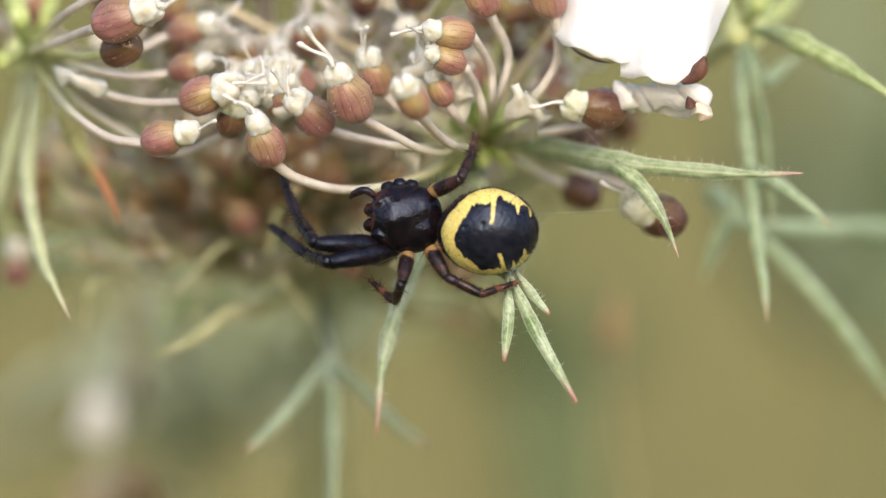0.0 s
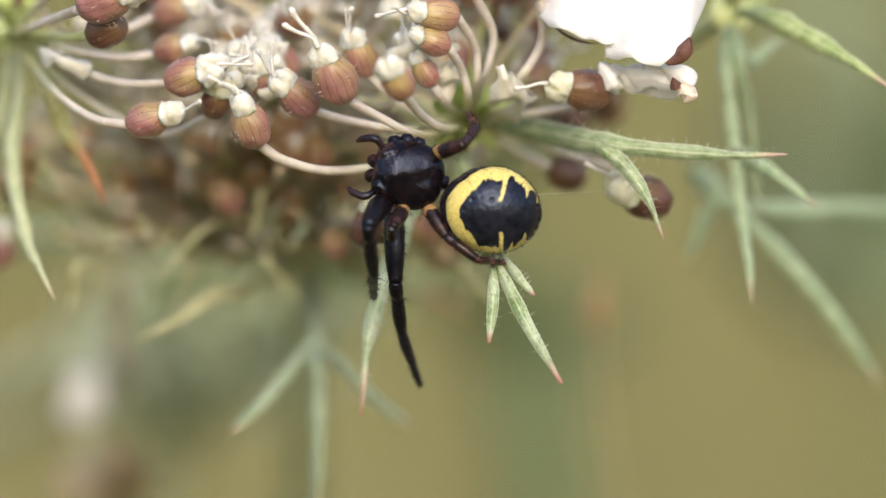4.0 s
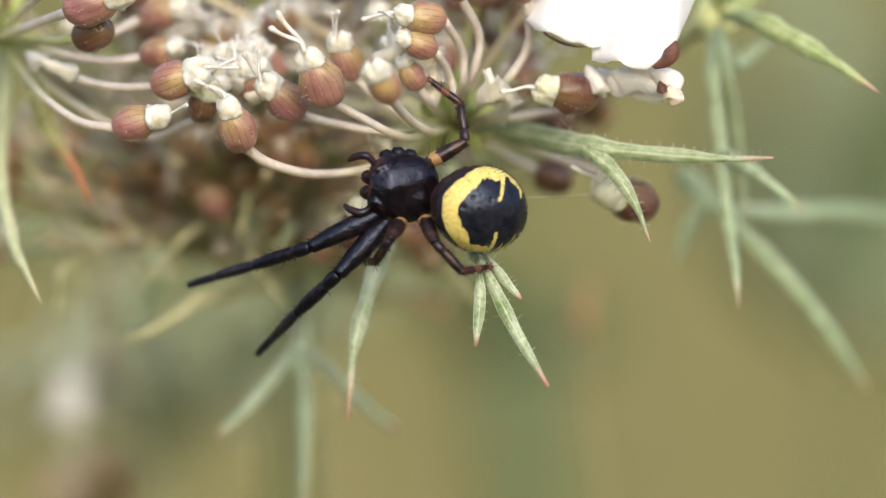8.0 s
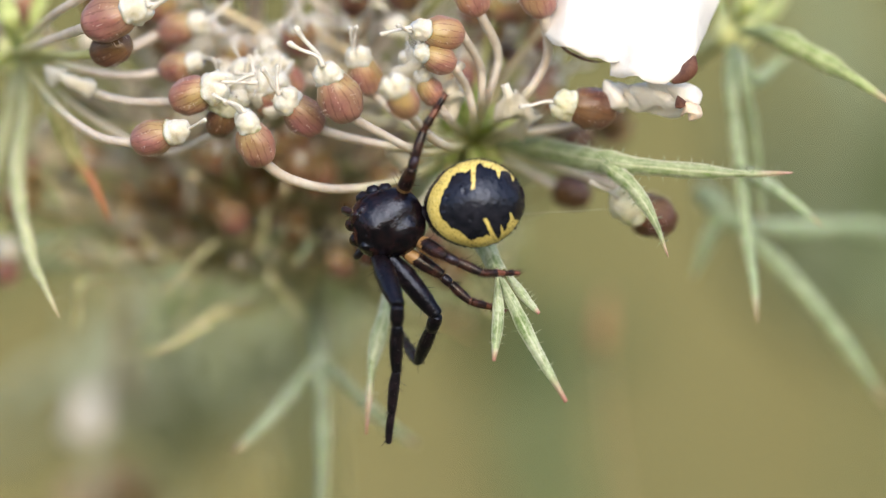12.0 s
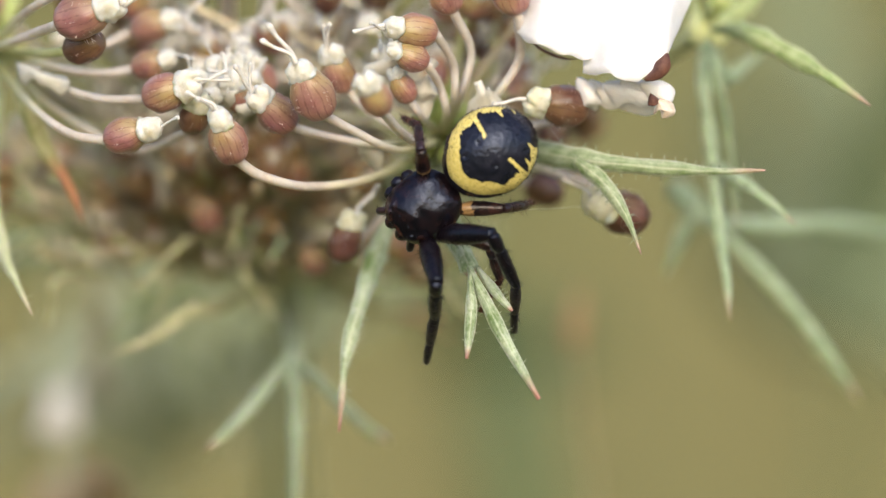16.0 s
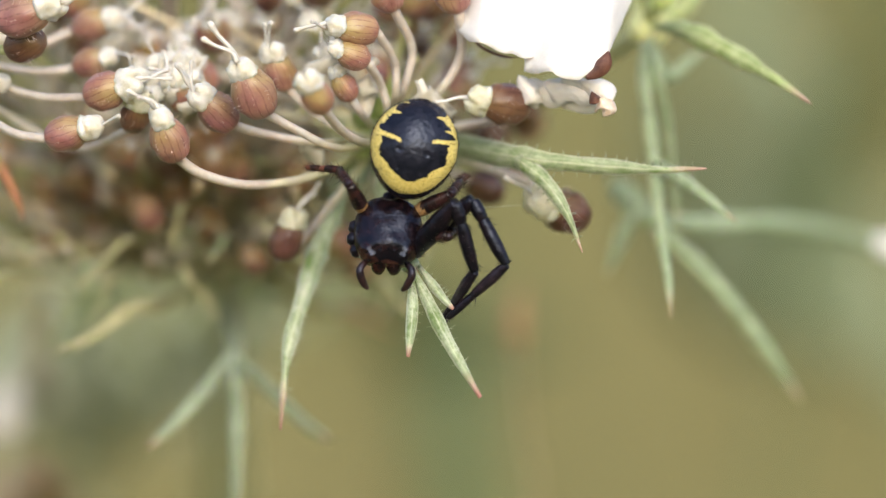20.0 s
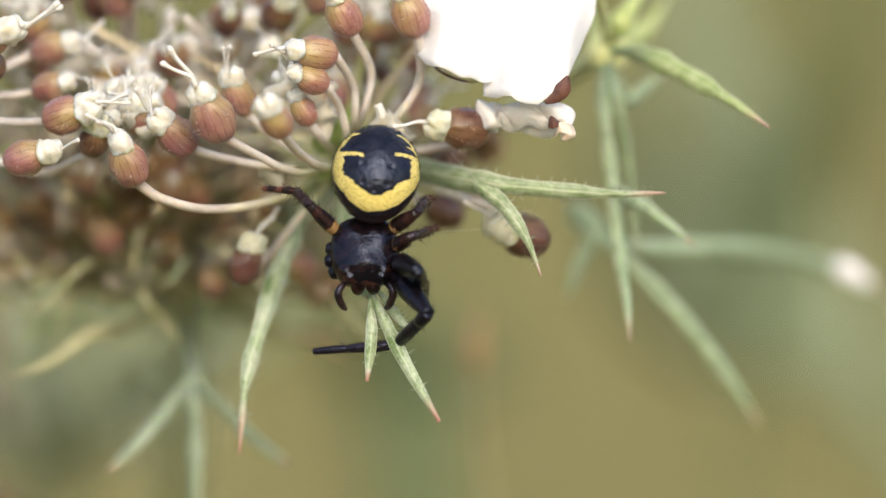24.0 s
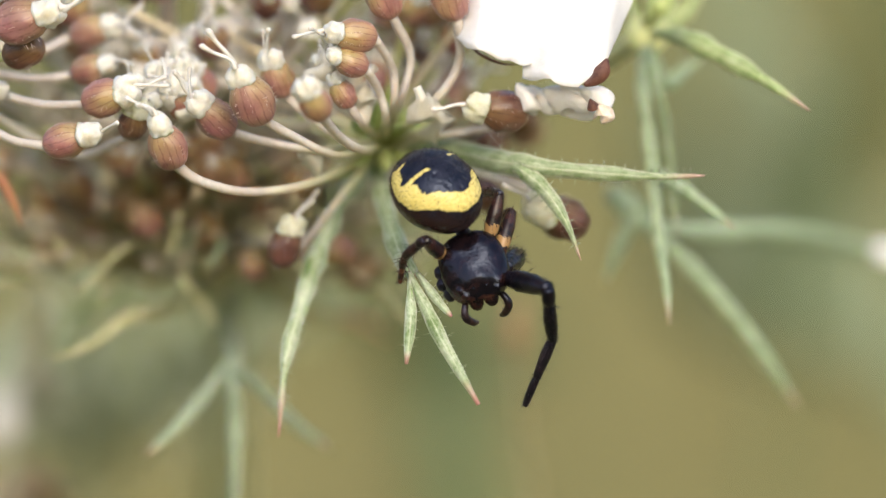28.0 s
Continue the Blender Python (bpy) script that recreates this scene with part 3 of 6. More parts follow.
def fruit(base, top, size, kind="brown", styles=2, cap=1.0, bristly=True, spread=24):
    """A fruit from its foot to its shoulder (metres); size: its length in mm."""
    i = count[0]
    count[0] += 1
    rng = random.Random(i * 13 + 5)
    size *= 0.97
    turn = (Vector(top) - Vector(base)).to_track_quat("Z", "Y").to_matrix().to_4x4()
    at = Matrix.Translation(base) @ turn @ pose(0, 0, 0, 0, 0, rng.uniform(0, 360)) @ Matrix.Scale(size * MM, 4)
    ob = part("fruit", (BODIES if kind == "brown" else BODIES_DARK)[i % (3 if kind == "brown" else 2)], None, plant, "" if kind == "brown" else "dark reddish brown fruit", TO_PLANT @ at)
    if bristly:
        part("bristles", BRISTLES[i % 2], None, ob, "short pale bristles")
    if cap:
        part("cushion", CAPS[i % 6] if kind == "brown" else CAPS_GREEN[i % 2], None, ob, "cream coloured cushion" if kind == "brown" else "greenish cushion", pose(0, 0, 0.97, rng.uniform(-8, 8), rng.uniform(-8, 8), rng.uniform(0, 360)) @ Matrix.Scale(cap * 0.86, 4))
    for s in range(styles):
        lean = spread * (1 if s else -1)
        part("style", STYLES[(i + s) % 5], None, ob, "translucent white style", pose(0, 0.06 if s else -0.06, 1.32, lean * 0.7, 0, 0) @ pose(0, 0, 0, 0, 0, rng.uniform(0, 360)) @ Matrix.Scale(rng.uniform(0.7, 0.95), 4))
    return ob


def stalk(pts, thick=0.2, material=PEDICEL):
    thick *= 0.76
    plant_part("pedicel", rod(pts, (thick * 1.15, thick, thick * 0.95, thick * 1.1), 8, 6, 0.04), material)


# near umbellet in the middle
fruit(V(-2.87, -1.20, 4.56), V(-3.65, -2.20, 6.02), 1.95, cap=0.85)
stalk([V(-2.91, -1.20, 4.64), V(-1.88, -0.60, 4.09), V(-0.28, 1.00, 3.39), NODE_MID])
fruit(V(-5.96, -1.20, 2.97), V(-6.52, -2.00, 4.35), 1.7)
stalk([V(-5.98, -1.20, 3.05), V(-5.07, -0.60, 2.46), V(-3.29, 0.60, 2.10), V(-0.89, 2.20, 2.54), NODE_MID], 0.22)
fruit(V(-4.01, 0.40, 4.19), V(-5.11, -0.40, 5.17), 1.65)
stalk([V(-4.09, 0.40, 4.23), V(-2.89, 1.00, 3.91), V(-0.89, 2.00, 3.60), NODE_MID], 0.2)
fruit(V(-0.79, -4.60, 4.67), V(-1.41, -5.80, 5.79), 1.4, styles=0, cap=1.15, bristly=False)
stalk([V(-0.83, -4.60, 4.71), V(-0.18, -2.00, 3.99), V(0.62, 0.60, 3.59), NODE_MID], 0.22)
fruit(V(-2.13, 1.80, 5.55), V(-2.65, 1.00, 6.72), 1.5)
stalk([V(-2.17, 1.80, 5.55), V(-1.09, 2.00, 4.65), V(0.32, 2.60, 3.85), NODE_MID])
fruit(V(1.08, -0.40, 7.53), V(-0.24, -1.00, 7.67), 1.55)
stalk([V(1.04, -0.40, 7.53), V(1.69, 1.00, 6.44), V(1.69, 2.00, 5.05), NODE_MID])
fruit(V(0.76, -0.40, 6.45), V(-0.32, -1.00, 6.88), 1.3, styles=0, cap=0.9)
stalk([V(0.72, -0.40, 6.45), V(1.22, 1.00, 5.64), V(1.45, 2.00, 4.65), NODE_MID])
fruit(V(0.20, 0.40, 5.11), V(-0.32, 0.00, 5.98), 1.15, styles=0, cap=0.9)
stalk([V(0.16, 0.40, 5.13), V(0.62, 1.50, 4.54), NODE_MID])
fruit(V(1.68, 0.20, 8.27), V(1.04, -0.40, 9.61), 1.6)
stalk([V(1.68, 0.20, 8.31), V(2.33, 1.40, 6.85), V(1.83, 2.40, 5.06), NODE_MID])
fruit(V(3.97, 0.40, 8.19), V(3.44, 0.00, 9.72), 1.7)
stalk([V(3.97, 0.40, 8.27), V(4.04, 1.60, 6.66), V(2.94, 2.40, 5.06), NODE_MID], 0.22)
fruit(V(6.45, 1.20, 4.85), V(5.11, 0.60, 5.03), 1.85, "dark", styles=1, cap=1.0)
stalk([V(6.29, 1.20, 4.88), V(5.19, 4.00, 4.44), V(2.96, 4.40, 4.08), NODE_MID])
fruit(V(-2.43, 3.40, -0.55), V(-1.90, 2.90, 0.83), 1.5, "dark", cap=1.1)
stalk([V(-2.43, 3.40, -0.51), V(-1.71, 5.00, 0.02), V(-0.08, 4.60, 2.05), NODE_MID])
fruit(V(8.60, 3.40, 0.85), V(7.12, 2.40, 1.45), 1.95, "dark", styles=0, cap=1.25)
plant_part("style", rod([V(6.60, 2.00, 1.79), V(6.36, 1.80, 2.01), V(5.99, 1.60, 2.17), V(5.59, 1.60, 2.39)], (0.07, 0.055, 0.06, 0.09), 8, 4), STYLE, "translucent white style")
stalk([V(8.47, 3.40, 0.99), V(7.06, 6.00, 2.06), V(3.99, 5.00, 3.07), NODE_MID])
fruit(V(5.72, 8.50, 1.83), V(4.44, 8.00, 2.18), 1.5, "dark", styles=0, cap=0, bristly=False)
stalk([V(5.68, 8.50, 1.83), V(4.02, 8.00, 2.48), NODE_MID])
for top in (V(2.47, 6.00, 6.75), V(2.17, 7.00, 8.21), V(3.31, 8.00, 6.59), V(-1.72, 8.00, 4.95), V(3.61, 8.00, 5.56)):
    stalk([top, top * 0.45 + NODE_MID * 0.55 + V(0, 0.8, 0.3), NODE_MID], 0.17, PEDICEL_GREEN)

# the flower cluster towards the viewer, left of the middle
fruit(V(-7.67, 1.20, 4.04), V(-7.32, 0.20, 5.22), 1.3, "dark", cap=1.3)
fruit(V(-9.25, 0.40, 5.19), V(-7.83, -0.40, 5.65), 1.7, cap=1.15)
fruit(V(-9.75, 3.40, 6.33), V(-8.66, 2.80, 6.64), 1.35)
fruit(V(-5.61, 1.60, 4.75), V(-6.14, 0.80, 5.84), 1.3, cap=1.3)
fruit(V(-6.94, 2.60, 5.06), V(-6.52, 1.80, 6.22), 1.2, cap=1.5)
fruit(V(-4.86, 5.00, 5.51), V(-5.66, 4.40, 6.72), 1.4)
fruit(V(-9.85, 5.40, 7.76), V(-8.58, 4.80, 8.05), 1.5)
fruit(V(-10.62, -0.60, 3.71), V(-9.20, -1.20, 4.08), 1.6, styles=1, cap=1.15)
stalk([V(-10.58, -0.60, 3.71), V(-11.90, 0.40, 3.99), V(-13.40, 2.60, 5.06), NODE_LEFT], 0.2)
stalk([V(-9.21, 0.40, 5.19), V(-10.94, 1.60, 5.25), V(-12.81, 3.00, 5.88), NODE_LEFT], 0.2)
stalk([V(-9.69, 3.40, 6.29), V(-11.21, 3.40, 6.17), V(-13.05, 4.00, 6.51), NODE_LEFT], 0.2)
stalk([V(-9.85, 5.40, 7.72), V(-11.47, 5.00, 7.01), V(-13.50, 5.00, 6.93), NODE_LEFT], 0.2)
stalk([V(-7.67, 1.20, 4.08), V(-9.84, 5.00, 3.48), V(-12.93, 6.00, 5.12), NODE_LEFT], 0.18)
stalk([V(-5.71, 1.60, 4.85), V(-6.97, 4.00, 3.87), V(-7.50, 9.00, 2.90), NODE_BACK], 0.18)
stalk([V(-6.94, 2.60, 5.10), V(-7.02, 6.00, 3.90), NODE_BACK], 0.18)
fruit(V(-12.31, -1.20, 7.83), V(-10.57, -2.00, 8.32), 2.05)
fruit(V(-12.05, 0.20, 6.86), V(-10.66, -0.60, 7.29), 1.6, "dark", styles=0, cap=0)
stalk([V(-12.23, -1.20, 7.79), V(-13.13, 1.20, 7.57), V(-14.25, 3.60, 7.23), NODE_LEFT], 0.24)
stalk([V(-12.01, 0.20, 6.90), V(-12.97, 2.00, 6.87), NODE_LEFT], 0.22, PEDICEL_GREEN)
fruit(V(-12.11, -0.20, 9.05), V(-11.15, -0.80, 9.99), 1.6)
stalk([V(-12.11, -0.20, 9.05), V(-13.57, 2.00, 8.27), NODE_LEFT], 0.2)

fruit(V(-15.85, 14.0, -1.35), V(-15.75, 13.6, -0.3), 1.3, styles=0, cap=1.25, bristly=False)
stalk([V(-15.85, 14.0, -1.3), V(-16.1, 14.0, 1.5), V(-15.7, 12.0, 4.6), NODE_LEFT], 0.2, PEDICEL_GREEN)

# small late florets between the fruits: a cushion with two styles on a short stalk
def floret(at, way, size):
    i = count[0]
    count[0] += 1
    turn = Vector(way).to_track_quat("Z", "Y").to_matrix().to_4x4()
    ob = part("floret", CAPS[i % 6], None, plant, "cream floret", TO_PLANT @ Matrix.Translation(at) @ turn @ pose(0, 0, 0, 0, 0, i * 77) @ Matrix.Scale(size * MM, 4))
    for lean in (-26, 22):
        part("style", STYLES[(i + lean) % 5], None, ob, "translucent white style", pose(0, 0.05 if lean > 0 else -0.05, 0.36, -lean, 0, i * 50) @ Matrix.Scale(0.62, 4))
    stalk([at, at * 0.5 + NODE_BACK * 0.5, NODE_BACK], 0.14)


for at, way, size in ((V(-7.35, 1.20, 5.80), (-0.5, -0.5, 0.7), 1.15), (V(-6.76, 2.00, 6.22), (-0.2, -0.3, 1), 1.2), (V(-6.12, 2.20, 6.31), (0.1, -0.3, 1), 1.3), (V(-5.61, 1.80, 5.85), (0.5, -0.5, 0.8), 1.2), (V(-6.31, 1.20, 5.54), (0.1, -0.9, 0.4), 1.2),
                      (V(-6.90, 0.80, 5.19), (-0.3, -0.9, 0.2), 1.2), (V(-5.70, 1.20, 5.16), (0.6, -0.7, 0.3), 1.15), (V(-6.02, 5.30, 7.04), (0.2, -0.2, 1), 1.2), (V(-5.39, 6.30, 7.58), (0.3, -0.2, 1), 1.3),
                      (V(-1.30, 5.80, 7.77), (-0.1, -0.2, 1), 1.3), (V(-2.95, 6.80, 8.00), (0.1, -0.2, 1), 1.4), (V(-4.29, 7.80, 7.82), (0.1, -0.2, 1), 1.4), (V(-1.92, 6.80, 8.82), (0, -0.2, 1), 1.3),
                      (V(0.73, 3.20, 5.48), (0.3, -0.5, 0.7), 1.1), (V(-0.79, 2.00, 6.66), (-0.3, -0.7, 0.6), 1.1)):
    floret(at, way, size)

rng = random.Random(33)
for _ in range(26):
    mid = V(rng.uniform(-7.6, -5.2), rng.uniform(0.6, 3.0), rng.uniform(4.9, 6.5))
    way = Vector((rng.uniform(-1, 1), rng.uniform(-0.6, 0.1), rng.uniform(-0.4, 1))).normalized() * rng.uniform(0.0004, 0.0008)
    plant_part("petal", blade([mid - way, mid, mid + way], rng.uniform(0.4, 0.8), (0.4, 0.9, 1.0, 0.95, 0.5), 0.5, 0.1, n=4, wave=0.4), MEMBRANE, "cream petal remnant")

# fruits farther back in the head: across and up in mm, their spread, depth, how many, and the point they spring from
rng = random.Random(21)
for gx, gz, spread_x, spread_z, d0, d1, many, hub, kinds, cap in (
        (-3.7, 8.4, 6.6, 1.7, 6, 10, 22, NODE_BACK, "brown brown dark", 0.75), (-12.0, 8.6, 5.0, 1.0, 8, 12, 9, NODE_BACK, "brown brown dark", 0.75),
        (-7.0, 2.2, 4.5, 1.8, 15, 21, 9, HUB, "brown", 0.35), (-4.5, 3.0, 2.6, 1.0, 11, 15, 4, HUB, "brown brown", 0.5), (2.9, 6.6, 1.8, 1.8, 7, 11, 7, NODE_MID, "brown brown dark", 0.6),
        (-5.2, 3.2, 5.0, 1.3, 10, 15, 8, NODE_BACK, "brown", 0.5), (-6.0, 1.2, 7.0, 1.0, 14, 20, 7, HUB, "brown", 0.3), (-12.5, 2.2, 2.6, 1.2, 13, 18, 5, HUB, "brown", 0.3), (4.4, 3.8, 3.2, 1.1, 12, 18, 9, HUB, "brown dark", 0.0), (-5.0, 2.2, 9.0, 2.2, 22, 32, 8, HUB, "brown", 0.3)):
    for _ in range(many):
        d = rng.uniform(d0, d1)
        foot = V(gx + rng.uniform(-1, 1) * spread_x, d, gz + rng.uniform(-1, 1) * spread_z)
        way = (foot - hub).normalized() + Vector((rng.uniform(-0.4, 0.4), -0.5, rng.uniform(0.0, 0.7)))
        fruit(foot, foot + way, rng.uniform(1.3, 1.7), rng.choice(kinds.split()), styles=2 if gz > 4 and d < 12 else 0, cap=cap, bristly=False)
        stalk([foot, foot * 0.6 + hub * 0.4 + V(0, 1.5, -0.5), hub], 0.18, rng.choice((PEDICEL, PEDICEL, PEDICEL_GREEN) if gz > 5 else (PEDICEL_DULL, PEDICEL_GREEN)))
for _ in range(46):
    top = V(rng.uniform(-15, 3), rng.uniform(8, 16), rng.uniform(1.5, 10.5))
    stalk([top, top * 0.55 + HUB * 0.45 + V(rng.uniform(-1, 1), 1, 0), HUB], 0.16, rng.choice((PEDICEL, PEDICEL, PEDICEL_GREEN) if top.z > 0.0055 else (PEDICEL_DULL, PEDICEL, PEDICEL_GREEN)))
for _ in range(54):
    top = V(rng.uniform(-15, 3), rng.uniform(7, 15), rng.uniform(-1.2, 4.2))
    stalk([top, top * 0.6 + HUB * 0.4 + V(rng.uniform(-1.5, 1.5), 0.6, rng.uniform(-0.6, 0.6)), HUB], 0.12, rng.choice((PEDICEL, PEDICEL_DULL, PEDICEL_DULL)))
for k in range(30):
    top = V(rng.uniform(-10, 4.5), rng.uniform(6, 11), rng.uniform(4.5, 9.8))
    near = min((NODE_MID, NODE_BACK), key=lambda q: (q - top).length)
    stalk([top, top * 0.5 + near * 0.5 + V(rng.uniform(-0.5, 0.5), 0.8, 0.3), near], 0.13, rng.choice((PEDICEL, PEDICEL_DULL)))
    if k % 3 == 0:
        way = Vector((rng.uniform(-1, 1), rng.uniform(-0.6, 0), rng.uniform(-0.2, 1))).normalized() * 0.0012
        plant_part("petal", blade([top, top + way * 0.5, top + way], rng.uniform(0.5, 0.9), fold=0.5, wave=0.4), MEMBRANE, "cream petal remnant")

# pale filler petals and stalks, standing in for blurred florets and haze
for k in range(70):
    top = V(rng.uniform(-11.5, 4.2), rng.uniform(8, 13), rng.uniform(4.2, 10.4))
    way = Vector((rng.uniform(-1, 1), rng.uniform(-0.7, 0), rng.uniform(-0.3, 1))).normalized() * rng.uniform(0.0012, 0.002)
    plant_part("petal", blade([top, top + way * 0.5, top + way], rng.uniform(0.6, 1.1), fold=0.5, wave=0.4), MEMBRANE, "cream petal remnant")
    if k % 2:
        stalk([top, top * 0.5 + NODE_BACK * 0.5 + V(rng.uniform(-0.5, 0.5), 0.8, 0.3), NODE_BACK], 0.14)


# bracts
def bract(pts, width, material=LEAF, lobes=(), label="", hairs=0, fold=0.28, form=LEAF_FORM, wave=0.1):
    ob = plant_part("bract", blade(pts, width, form, fold, hairs=hairs, wave=wave), material, label)
    for lobe_pts, lobe_width in lobes:
        plant_part("lobe", blade(lobe_pts, lobe_width, form, fold, n=5, hairs=hairs // 4), material, "", ob)
    return ob


bract([NODE_MID, V(3.56, 4.60, 3.64), V(6.13, 0.60, 3.07), V(9.13, 0.40, 2.76), V(11.13, 0.30, 2.64), V(12.75, 0.20, 2.68)], 0.8,
      lobes=[([V(6.03, 0.50, 3.03), V(7.02, 0.00, 2.22), V(7.81, -0.40, 1.02), V(8.32, -0.60, -0.30)], 0.56)], label="grey-green bract with a reddish point and one side lobe", hairs=320, form=(0.7, 0.95, 1.1, 1.15, 1.1, 0.86, 0.66, 0.48, 0.34, 0.24, 0.05))
bract([NODE_MID, V(1.26, 5.40, 2.47), V(1.70, 2.00, 0.62), V(2.15, -0.60, -0.55), V(2.38, -0.80, -1.10)], 0.8, LEAF_PALE,
      lobes=[([V(2.23, -1.00, -0.74), V(2.78, -1.90, -1.87), V(3.53, -2.60, -3.39), V(4.67, -3.20, -5.36)], 0.5), ([V(2.27, -1.10, -0.88), V(2.30, -2.20, -2.36), V(2.14, -2.60, -3.95)], 0.42), ([V(2.55, -1.00, -0.78), V(3.20, -1.80, -1.67), V(3.73, -2.20, -2.28)], 0.34)], label="forked green bract with pinkish points", hairs=90, form=(0.4, 0.55, 0.75, 0.92, 1.0, 0.96, 0.9, 0.8, 0.6, 0.3))
bract([NODE_MID, V(0.20, 6.40, 2.38), V(-0.86, 4.20, 0.22), V(-1.72, 2.00, -2.40), V(-2.02, 1.60, -3.5), V(-2.2, 1.50, -4.5), V(-2.37, 1.40, -6.61)], 0.72, LEAF_PALE, label="pale mottled bract with a red point", hairs=110, form=(0.6, 0.9, 1.0, 1.0, 0.92, 0.64, 0.55, 0.44, 0.36, 0.3, 0.06), wave=0.24)
bract([NODE_MID + V(0, 0.3, 0), V(2.36, 9.00, 4.65), V(3.39, 9.50, 5.20), V(4.22, 7.00, 5.34)], 0.6, LEAF)
for tip in (V(0.2, 4.0, 4.7), V(2.2, 3.6, 4.5), V(1.5, 3.8, 2.9), V(0.3, 4.2, 3.1), V(2.0, 4.5, 5.6), V(1.1, 4.6, 5.4), V(1.55, 5.6, 6.1), V(2.6, 5.4, 5.3), V(3.3, 5.8, 4.6), V(-0.5, 6.0, 2.6), V(0.4, 5.6, 5.2), V(2.6, 5.6, 2.9)):
    bract([NODE_MID, NODE_MID.lerp(tip, 0.35) + V(0, -0.6, 0.1), NODE_MID.lerp(tip, 0.75), tip], 0.6, LEAF_BRIGHT, label="small yellow-green bracteole", hairs=8)
bract([NODE_LEFT, V(-14.83, 8.00, 5.36), V(-15.01, 6.00, 2.47), V(-14.41, 3.50, -0.18), V(-13.89, 2.40, -1.29), V(-13.29, 1.60, -2.47)], 0.55, LEAF_SOFT, label="pale green bract with a dry point", hairs=40)
bract([NODE_LEFT, V(-15.33, 9.00, 5.38), V(-15.90, 9.00, 3.11), V(-16.56, 9.00, 0.84), V(-16.77, 9.00, -1.63)], 0.6, LEAF_SOFT)
bract([NODE_LEFT, V(-13.78, 4.40, 5.50), V(-13.09, 4.80, 3.68), V(-12.19, 5.20, 2.26), V(-11.59, 5.60, 0.79)], 0.8, LEAF_DRY, label="bract with a dry orange point")
bract([NODE_LEFT, V(-15.76, 5.40, 6.84), V(-17.22, 6.00, 6.34), V(-18.47, 6.50, 5.74)], 0.8, LEAF_BRIGHT)
bract([NODE_LEFT, V(-15.28, 6.00, 8.18), V(-15.79, 8.00, 9.88), V(-16.15, 9.00, 10.94)], 0.7, LEAF_BRIGHT)
bract([NODE_LEFT, V(-14.46, 8.00, 8.44), V(-14.14, 10.00, 10.15), V(-13.97, 11.00, 11.22)], 0.6, LEAF_BRIGHT)
bract([NODE_RIGHT, V(12.12, 5.00, 7.71), V(13.67, 3.40, 6.90), V(15.03, 2.20, 6.06), V(16.52, 1.40, 5.00)], 0.86, LEAF_LIME, label="green bract with a purple point", hairs=30)
bract([NODE_RIGHT, V(10.84, 8.00, 5.77), V(11.09, 7.50, 3.30), V(11.32, 6.50, 0.63), V(11.55, 5.00, -1.20), V(11.63, 4.00, -2.65)], 0.5, LEAF_FAR,
      [([V(11.15, 7.40, 2.89), V(12.44, 5.50, 2.06), V(14.01, 4.50, 0.79)], 0.56), ([V(11.36, 11.00, 0.85), V(13.31, 14.00, 0.69), V(16.45, 18.00, 0.76), V(20.22, 24.00, 0.02), V(23.53, 28.00, -1.73)], 0.7),
       ([V(11.40, 11.00, 0.64), V(13.64, 12.00, -1.64), V(15.36, 13.00, -3.74), V(16.87, 14.00, -5.88)], 0.78), ([V(10.87, 13.00, 1.90), V(10.04, 13.00, 0.02), V(9.56, 13.00, -1.23)], 0.5), ([V(9.79, 15.00, 2.33), V(10.80, 14.00, 1.28), V(11.64, 14.00, 0.44)], 0.9)],
      "long grey-green forked bract", form=(0.8, 0.95, 1.0, 1.0, 0.95, 0.9, 0.8, 0.62, 0.38, 0.06))
bract([NODE_RIGHT, V(11.25, 8.00, 6.39), V(11.70, 9.00, 4.14), V(11.95, 10.00, 2.09), V(12.15, 10.00, 0.43)], 0.45, LEAF_FAR)
bract([NODE_RIGHT, V(11.70, 10.00, 6.22), V(12.46, 11.00, 6.66), V(13.33, 12.00, 7.30)], 0.6, LEAF_FAR)
bract([NODE_RIGHT, V(11.42, 8.00, 8.85), V(12.07, 9.00, 9.91), V(12.73, 10.00, 11.18)], 0.8, LEAF_BRIGHT)
bract([NODE_RIGHT, V(10.70, 11.00, 9.14), V(10.52, 12.00, 10.21), V(10.14, 13.00, 11.29)], 0.8, LEAF_BRIGHT)
bract([NODE_RIGHT, V(11.77, 12.00, 8.34), V(12.69, 14.00, 9.02), V(13.61, 16.00, 10.34)], 0.8, LEAF_BRIGHT)
bract([HUB, V(-4.46, 20.00, -2.54), V(-4.14, 12.00, -3.93), V(-4.03, 11.50, -6.21), V(-4.08, 12.00, -8.72), V(-4.17, 13.00, -10.83)], 0.62, LEAF_MIST,
      [([V(-4.24, 12.00, -3.93), V(-5.06, 11.00, -5.16), V(-6.16, 10.00, -6.43), V(-7.25, 9.00, -7.40)], 0.46), ([V(-4.01, 10.00, -4.11), V(-2.99, 11.00, -5.16), V(-1.75, 12.00, -6.43), V(-0.58, 13.00, -7.28)], 0.46)], "three-forked grey-green bract", form=LINEAR)
bract([HUB, V(-6.61, 16.00, -2.19), V(-7.99, 12.00, -2.48), V(-9.31, 11.00, -3.40), V(-10.79, 10.00, -3.99)], 0.62, LEAF_OLIVE, label="yellowish bract")
